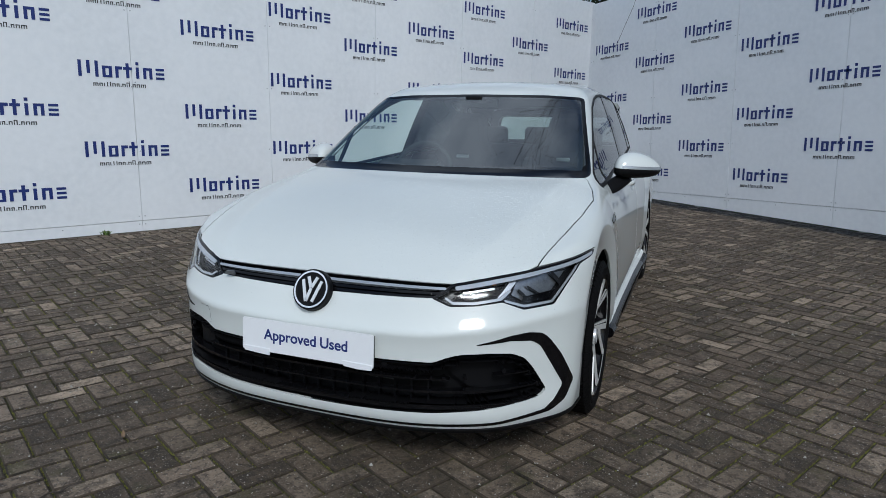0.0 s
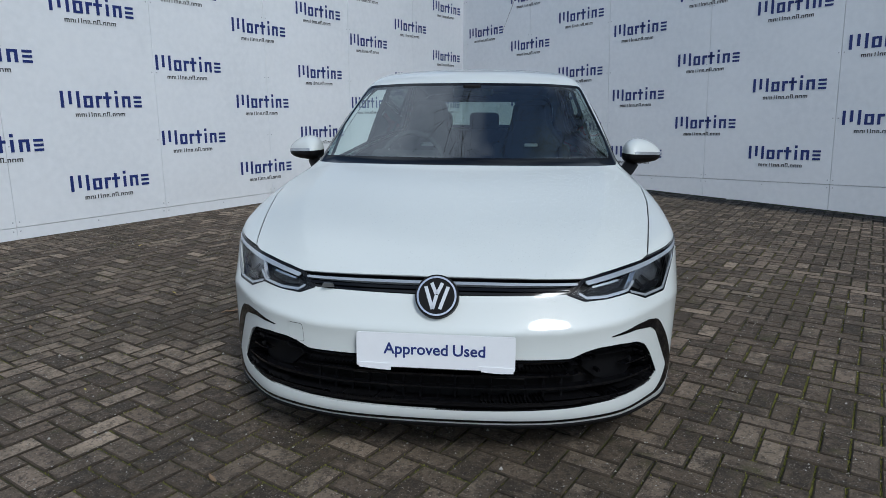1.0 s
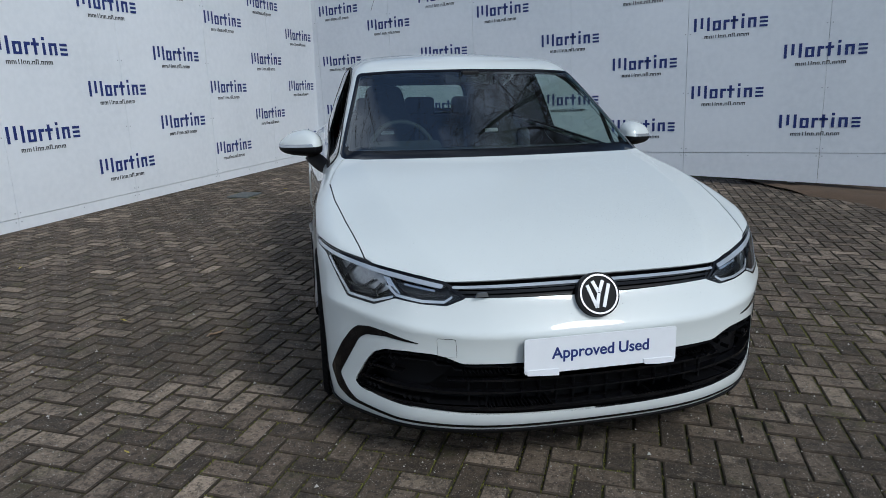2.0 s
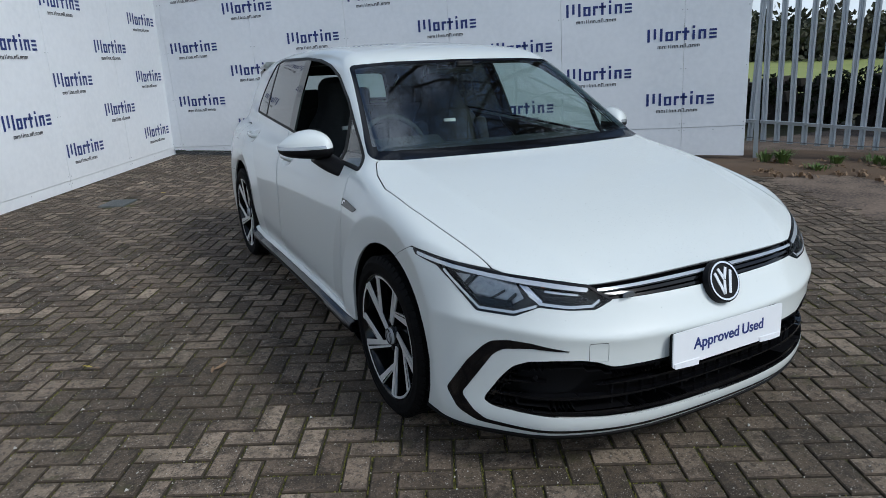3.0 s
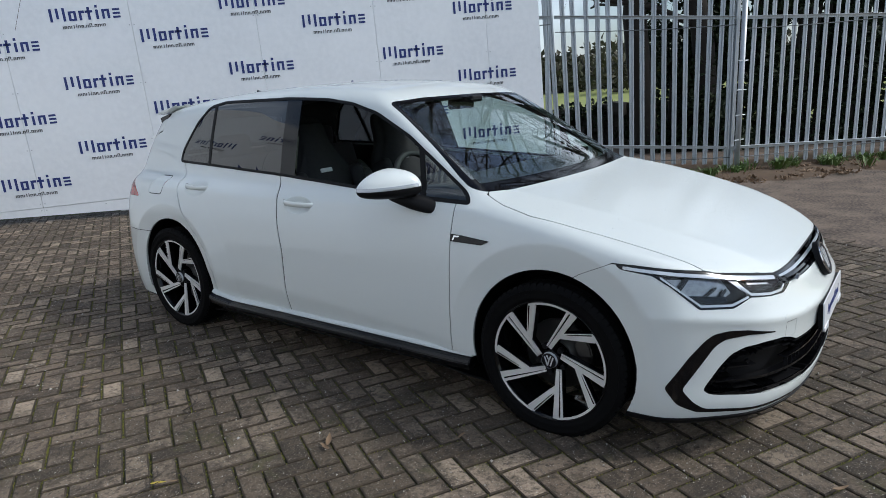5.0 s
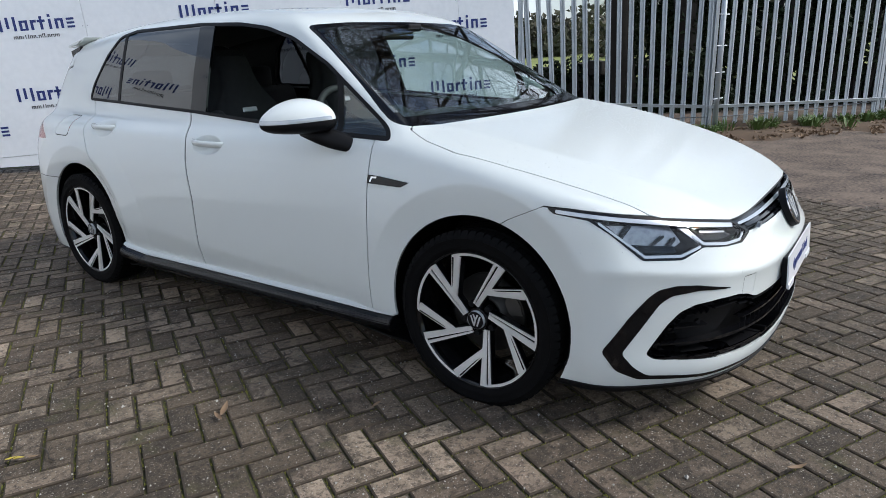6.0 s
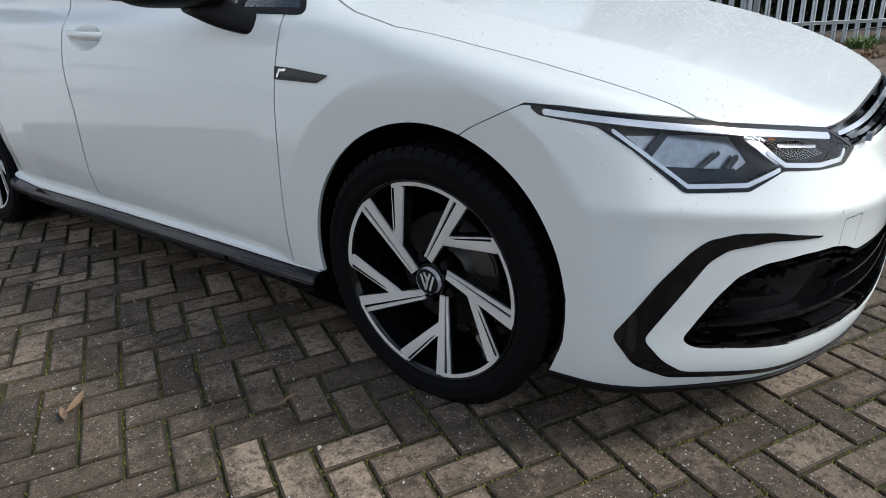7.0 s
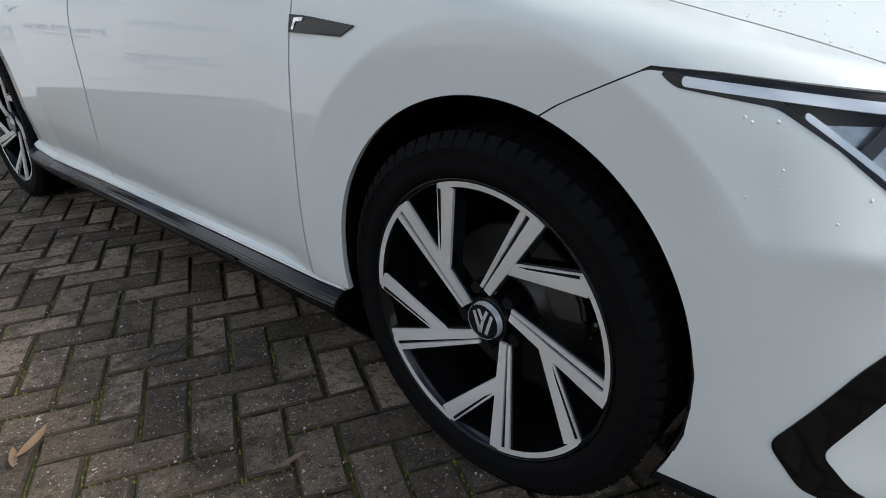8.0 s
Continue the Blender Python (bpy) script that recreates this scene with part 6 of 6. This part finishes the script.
# dark evergreen screen along the fence, with gaps
hedge = []
for k in range(34):
    t = k / 33
    x, y = 9.6 + 5.2 * t, 2.6 - 7.6 * t
    for j in range(6):
        hedge.append((x + ivy_rng.gauss(0.4, 0.35), y + ivy_rng.gauss(0.4, 0.35), 0.25 + 0.62 * j + ivy_rng.gauss(0, 0.12), 0.42, 0.42, 0.40))
hedge = [c for c in hedge if ivy_rng.random() > 0.13]
evergreen = thing("evergreen_hedge", "dark unclipped evergreen growth behind the steel fence", "hedge", kind="stuff")
leaf_cloud("leaves", hedge, 80000, 0.060, leaf_dark, 41, evergreen)
bm = bmesh.new()
for k in range(60):
    t = ivy_rng.random()
    x, y = 9.9 + 5.2 * t, 3.0 - 7.6 * t
    lean = Vector((ivy_rng.gauss(0, 0.25), ivy_rng.gauss(0, 0.25), 0))
    tube(bm, [(x, y, -0.1), (x + lean.x * 0.5, y + lean.y * 0.5, 2), (x + lean.x, y + lean.y, 4.2)], [0.045, 0.035, 0.02], 6)
part("stems", bm, bark, evergreen)
# low ivy-grown stone wall between fence and field
wall_low = thing("field_wall", "low dark dry-stone wall overgrown with ivy behind the fence", "wall", kind="stuff")
verts, faces, rng = [], [], random.Random(9)
for k in range(420):
    t = rng.random()
    x, y = 6.2 + 4.8 * t, 9.4 - 8.0 * t
    cx, cy, cz = x + rng.uniform(-0.15, 0.15) + 0.9, y + rng.uniform(-0.15, 0.15) + 0.9, rng.uniform(0, 0.84)
    sx, sy, sz = rng.uniform(0.12, 0.24), rng.uniform(0.12, 0.24), rng.uniform(0.07, 0.13)
    q = len(verts)
    for ux, uy, uz in [(i, j, l) for l in (-1, 1) for j in (-1, 1) for i in (-1, 1)]:
        verts.append((cx + ux * sx * rng.uniform(0.7, 1), cy + uy * sy * rng.uniform(0.7, 1), cz + uz * sz * rng.uniform(0.7, 1)))
    faces += [(q, q + 2, q + 3, q + 1), (q + 4, q + 5, q + 7, q + 6), (q, q + 1, q + 5, q + 4), (q + 2, q + 6, q + 7, q + 3), (q, q + 4, q + 6, q + 2), (q + 1, q + 3, q + 7, q + 5)]
link_mesh("stones", verts, faces, stone, wall_low)
ivy = [(7.1 + 4.8 * t + rng.gauss(0, 0.15), 10.3 - 8.0 * t + rng.gauss(0, 0.15), rng.uniform(0.1, 0.82), 0.35, 0.35, 0.26) for t in [rng.random() for _ in range(70)]]
leaf_cloud("ivy", ivy, 16000, 0.05, leaf_dark, 43, wall_low)
# far wood edge beyond the field
far = []
for k in range(150):
    t = rng.random()
    x, y = 45 + 50 * t + rng.gauss(0, 4), 78 - 95 * t + rng.gauss(0, 4)
    h = rng.uniform(1.8, 4.4)
    for j in range(4):
        far.append((x + rng.gauss(0, 1.2), y + rng.gauss(0, 1.2), 0.6 + h * (j + 0.5) / 4, 2.4, 2.4, h / 4 + 0.6))
far_wood = leaf_cloud("far_wood", far, 40000, 0.40, leaf_far, 44)
tagged(far_wood, "distant dull green and brown woodland edge beyond the meadow", "woodland", kind="stuff")

# ==== weeds, litter, small things on the ground ====
def weed(at, seed, n=40, h=0.16, spread=0.12, name="weed", mat=leaf_green, label="green weed tuft at the edge of the paving"):
    rng = random.Random(seed)
    verts, faces = [], []
    for k in range(n):
        a, r = rng.uniform(0, 6.3), rng.uniform(0, spread)
        base = Vector((r * math.cos(a), r * math.sin(a), 0))
        out = Vector((math.cos(a), math.sin(a), 0)) * rng.uniform(0.2, 0.9) * h
        side = Vector((-math.sin(a), math.cos(a), 0)) * rng.uniform(0.006, 0.016)
        tip = base + out + Vector((0, 0, h * rng.uniform(0.35, 1)))
        mid = base + out * 0.45 + Vector((0, 0, h * 0.6))
        q = len(verts)
        verts += [tuple(base - side * 0.4), tuple(base + side * 0.4), tuple(mid + side), tuple(mid - side), tuple(tip)]
        faces += [(q, q + 1, q + 2, q + 3), (q + 3, q + 2, q + 4)]
    ob = link_mesh(name, verts, faces, mat)
    ob.location = at
    return tagged(ob, label, "weed", "weeds")


weed((-4.40, 2.18, 0), 1, 16, 0.06, 0.04, label="small green weed growing at the foot of the hoarding")
rng = random.Random(3)
for k in range(46):
    t = rng.random() * 2.2
    a, b = (POSTS[1], POSTS[2]) if t < 0.8 else (POSTS[2], POSTS[3]) if t < 1.7 else (POSTS[3], POSTS[4])
    u = rng.random()
    p = a.lerp(b, u)
    d = (b - a).normalized()
    p += Vector((d.y, -d.x, 0)) * rng.uniform(-0.1, 0.75)
    weed((p.x, p.y, 0.02), 100 + k, rng.randint(20, 60), rng.uniform(0.07, 0.2), rng.uniform(0.06, 0.2), label="green weeds and grass along the foot of the fence")


def curled_leaf(at, size, turn, mat, label, bend=0.35):
    verts, faces = [], []
    n = 8
    for i in range(n + 1):
        t = i / n
        w = 0.22 * math.sin(math.pi * t) ** 0.8 + 0.012
        for s in (-1, 0, 1):
            verts.append(((t - 0.5) * size, s * w * size * 0.5, 0.004 + size * (bend * (t - 0.5) ** 2 + 0.10 * abs(s) * math.sin(math.pi * t))))
    for i in range(n):
        for j in range(2):
            faces.append((i * 3 + j, i * 3 + j + 1, i * 3 + j + 4, i * 3 + j + 3))
    ob = link_mesh("fallen_leaf", verts, faces, mat, smooth=True)
    ob.matrix_basis = pose(*at, 0, 0, turn)
    return tagged(ob, label, "leaf", "fallen leaves")


curled_leaf((-1.42, 0.72, 0.004), 0.10, 40, leaf_dry, "dry brown curled leaf lying on the paving", 0.6)
curled_leaf((-1.46, 0.70, 0.006), 0.07, 75, leaf_dry, "dry brown leaf fragment on the paving", 0.5)
for k, (x, y) in enumerate([(-1.97, 1.06), (-1.93, 1.02), (-0.73, -1.01), (-1.2, 5.6), (-2.3, 3.4), (-0.9, -1.5), (0.6, -1.2), (-1.7, 2.2), (-2.4, 0.3), (-3.0, 2.4), (1.9, 0.6), (-2.6, 4.6), (2.3, -0.6), (-1.1, 0.28), (-3.4, 3.9), (-1.6, -0.4), (-2.05, 1.9), (-1.35, 3.0)]):
    yellow = k % 3 == 0
    curled_leaf((x, y, 0.005), rng.uniform(0.03, 0.075), rng.uniform(0, 360), leaf_yellow if yellow else leaf_dry,
                "small yellow leaf fallen on the paving" if yellow else "small dry brown leaf fallen on the paving", rng.uniform(0.2, 0.9))


def twig(at, size, turn, seed):
    rng = random.Random(seed)
    bm = bmesh.new()
    pts = [Vector(((t - 0.5) * size, rng.gauss(0, size * 0.05), 0.006 + abs(rng.gauss(0, 0.004)))) for t in np.linspace(0, 1, 6)]
    tube(bm, pts, [0.003, 0.003, 0.0028, 0.0024, 0.002, 0.001], 5)
    for i in (2, 3, 4):
        e = pts[i] + Vector((size * 0.18, rng.choice((-1, 1)) * size * 0.16, 0.01))
        tube(bm, [pts[i], e], [0.002, 0.001], 4)
    me = bpy.data.meshes.new("twig")
    bm.to_mesh(me)
    bm.free()
    me.materials.append(twig_mat)
    ob = new("twig", me)
    ob.matrix_basis = pose(*at, 0, 0, turn)
    return tagged(ob, "thin dry brown twig lying on the paving", "twig", "twigs")


for k, (x, y, s, a) in enumerate([(-1.99, 1.08, 0.17, 20), (-1.90, 1.00, 0.12, 80), (-1.05, 0.85, 0.16, 10), (-1.2, 0.45, 0.12, 60), (-1.55, 1.5, 0.2, 35), (-0.62, -1.35, 0.14, 70), (0.9, -1.5, 0.15, 10), (-2.6, 2.9, 0.2, 50), (-1.15, 1.65, 0.14, 100), (-1.7, 3.3, 0.2, 15), (1.6, -0.9, 0.12, 40)]):
    twig((x, y, 0.003), s, a, 60 + k)
# grit: pale crumbs in the joints and on the blocks
grit, gf = [], []
for k in range(6500):
    x, y = rng.uniform(-4.2, 3.0), rng.uniform(-2.4, 4.5)
    s = rng.uniform(0.0015, 0.0045) * (2 if rng.random() < 0.03 else 1)
    q = len(grit)
    grit += [(x + s * dx, y + s * dy, 0.004 + s * dz) for dx, dy, dz in ((-1, -0.6, 0), (1, -0.5, 0), (0.1, 1, 0), (0, 0, 1.2))]
    gf += [(q, q + 1, q + 3), (q + 1, q + 2, q + 3), (q + 2, q, q + 3)]
tagged(link_mesh("grit", grit, gf, material("pale_grit", (0.42, 0.40, 0.36), 0.9, scale=60, amount=0.6)), "pale crumbs of grit scattered over the paving", "grit", kind="stuff")
# loose stones on the tarmac, thicker towards the fence
gv, gf = [], []
for k in range(9000):
    x, y = rng.uniform(2.6, 10.5), rng.uniform(-4.5, 4.2)
    if beyond(x, y) < 0.03 or fence_distance(x, y) < 0.2 or rng.random() > 0.35 + 0.65 * noise.noise((x * 0.8, y * 0.8, 2.0)) + 0.25 / (0.3 + fence_distance(x, y)):
        continue
    r, q, z = rng.uniform(0.004, 0.013), len(gv), 0.003 + 0.009 * noise.noise((x * 1.3, y * 1.3, 0)) * min(1, max(0, beyond(x, y)))
    gv += [(x + r * math.cos(j * 1.2566 + k) * rng.uniform(0.7, 1.2), y + r * math.sin(j * 1.2566 + k) * rng.uniform(0.7, 1.2), z) for j in range(5)] + [(x + rng.gauss(0, r * 0.2), y, z + r * rng.uniform(0.5, 0.9))]
    gf += [(q + j, q + (j + 1) % 5, q + 5) for j in range(5)]
tagged(link_mesh("gravel", gv, gf, gravel_mat), "loose brown and grey stones lying on the worn tarmac", "gravel", kind="stuff")
litter = []
for k in range(150):
    t = rng.random()
    a, b = (POSTS[1], POSTS[2]) if t < 0.5 else (POSTS[2], POSTS[3])
    p = a.lerp(b, rng.random())
    d = (b - a).normalized()
    p += Vector((d.y, -d.x, 0)) * rng.uniform(0.0, 1.3)
    litter.append((p.x, p.y, 0.03, 0.10, 0.10, 0.015))
tagged(leaf_cloud("leaf_litter", litter, 1500, 0.03, leaf_dry, 46), "brown leaf litter on the soil along the fence", "leaf litter", kind="stuff")
# drain cover set in the paving
cover = thing("drain_cover", "weathered grey steel drain cover set flush in the paving", "drain cover", (-1.67, 5.33, 0.0))
cover.rotation_euler = (0, 0, AXIS)
bm = bmesh.new()
box(bm, (-0.17, -0.13, -0.02), (0.17, 0.13, 0.006), 0.003, 1)
part("lid", bm, cover_metal, cover)
bm = bmesh.new()
for i in range(12):
    for j in range(9):
        box(bm, (-0.155 + 0.0265 * i, -0.115 + 0.0265 * j, 0.006), (-0.143 + 0.0265 * i, -0.103 + 0.0265 * j, 0.008))
part("tread_pattern", bm, cover_metal, cover)["kind"] = "stuff"

# ==== block paving, herringbone ====
PITCH, JOINT = 0.096, 0.0085
ORIGIN = (0.0233, -0.0469)
pavement = thing("pavement", "worn grey-brown block paving laid in herringbone with mossy joints", "pavement", kind="structure")


def block_mesh(seed):
    """One chamfered block, long side along x, slightly worn at the corners."""
    rng = random.Random(seed)
    l, w, c, h = PITCH - JOINT / 2, PITCH / 2 - JOINT / 2, 0.0042, 0.0
    low = [(-l, -w), (l, -w), (l, w), (-l, w)]
    verts = [(x, y, -0.03) for x, y in low] + [(x, y, h - c * 0.8) for x, y in low]
    verts += [(x - math.copysign(c * rng.uniform(0.7, 1.6), x), y - math.copysign(c * rng.uniform(0.7, 1.6), y), h) for x, y in low]
    faces = [(8, 9, 10, 11)]
    for r in (0, 4):
        faces += [(r + i, r + (i + 1) % 4, r + 4 + (i + 1) % 4, r + 4 + i) for i in range(4)]
    return verts, faces, [0] + [1] * 8


block_kinds = [block_mesh(k) for k in range(6)]
block_meshes = []
for verts, faces, slots in block_kinds:
    me = bpy.data.meshes.new("block")
    me.from_pydata(verts, [], faces)
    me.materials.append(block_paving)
    me.materials.append(block_edge)
    me.polygons.foreach_set("material_index", np.array(slots, dtype=np.int32))
    block_meshes.append(me)
rng = random.Random(21)
far_v, far_f = [], []
moss_v, moss_f = [], []
w1n = Vector((math.sin(W1), -math.cos(W1), 0))
w2n = Vector((math.sin(W2), -math.cos(W2), 0))
for i in range(-80, 110):
    for j in range(-90, 110):
        k = (i - j) % 4
        if k == 1:
            cu, cv, turn = ORIGIN[0] + (i + 1) * PITCH, ORIGIN[1] + (j + 0.5) * PITCH, AXIS
        elif k == 3:
            cu, cv, turn = ORIGIN[0] + (i + 0.5) * PITCH, ORIGIN[1] + j * PITCH, AXIS + math.pi / 2
        else:
            continue
        p = EU * cu + EV * cv
        if p.y < -5.2 or p.y > 9.6 or p.x < -7.8 or beyond(p.x, p.y) > 0.06 or (p - CORNER).dot(w1n) < -0.05 or (p - CORNER).dot(w2n) < -0.35:
            continue
        if abs((p - Vector((-1.67, 5.33, 0))).dot(EU)) < 0.22 and abs((p - Vector((-1.67, 5.33, 0))).dot(EV)) < 0.17:
            continue
        dz, tx, ty, tz = rng.gauss(0, 0.0011), rng.gauss(0, 0.006), rng.gauss(0, 0.006), rng.gauss(0, 0.008)
        m = Matrix.Translation((p.x + rng.gauss(0, 0.0008), p.y + rng.gauss(0, 0.0008), dz)) @ Matrix.Rotation(turn + tz, 4, "Z") @ Matrix.Rotation(tx, 4, "X") @ Matrix.Rotation(ty * 0.6, 4, "Y")
        kind = rng.randrange(6)
        # moss clumps sit in the joints, thick in some stretches and missing in others
        if -3.4 < p.x < 2.6 and -2.2 < p.y < 4.5:
            lush = noise.noise((p.x * 0.9, p.y * 0.9, 4.0)) + 0.35 * noise.noise((p.x * 4, p.y * 4, 9.0))
            for _ in range(int(max(0, 26 + 74 * lush))):
                k = rng.random() * 2 - 1
                ex, ey = (k * PITCH, rng.choice((-1, 1)) * PITCH / 2) if rng.random() < 0.67 else (rng.choice((-1, 1)) * PITCH, k * PITCH / 2)
                c0 = m @ Vector((ex + rng.gauss(0, 0.0028), ey + rng.gauss(0, 0.0028), 0))
                r = rng.uniform(0.0014, 0.0040)
                q, h = len(moss_v), -0.0092
                moss_v += [(c0.x + r * math.cos(k2 * 1.2566 + k), c0.y + r * math.sin(k2 * 1.2566 + k) * rng.uniform(0.7, 1.2), h) for k2 in range(5)] + [(c0.x, c0.y, h + rng.uniform(0.0035, 0.0095))]
                moss_f += [(q + k2, q + (k2 + 1) % 5, q + 5) for k2 in range(5)]
        if -2.1 < p.x < -0.92 and -1.5 < p.y < 2.6:
            ob = new("block", block_meshes[kind])
            ob.parent, ob.matrix_basis = pavement, m
        else:
            q = len(far_v)
            far_v += [tuple(m @ Vector(v)) for v in block_kinds[kind][0]]
            far_f += [tuple(q + a for a in f) for f in block_kinds[kind][1]]
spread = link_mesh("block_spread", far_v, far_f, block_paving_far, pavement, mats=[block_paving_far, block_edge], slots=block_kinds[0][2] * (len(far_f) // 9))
spread["kind"] = "stuff"
tagged(link_mesh("moss", moss_v, moss_f, moss, smooth=True), "yellow-green moss growing in the joints of the paving", "moss", kind="stuff")
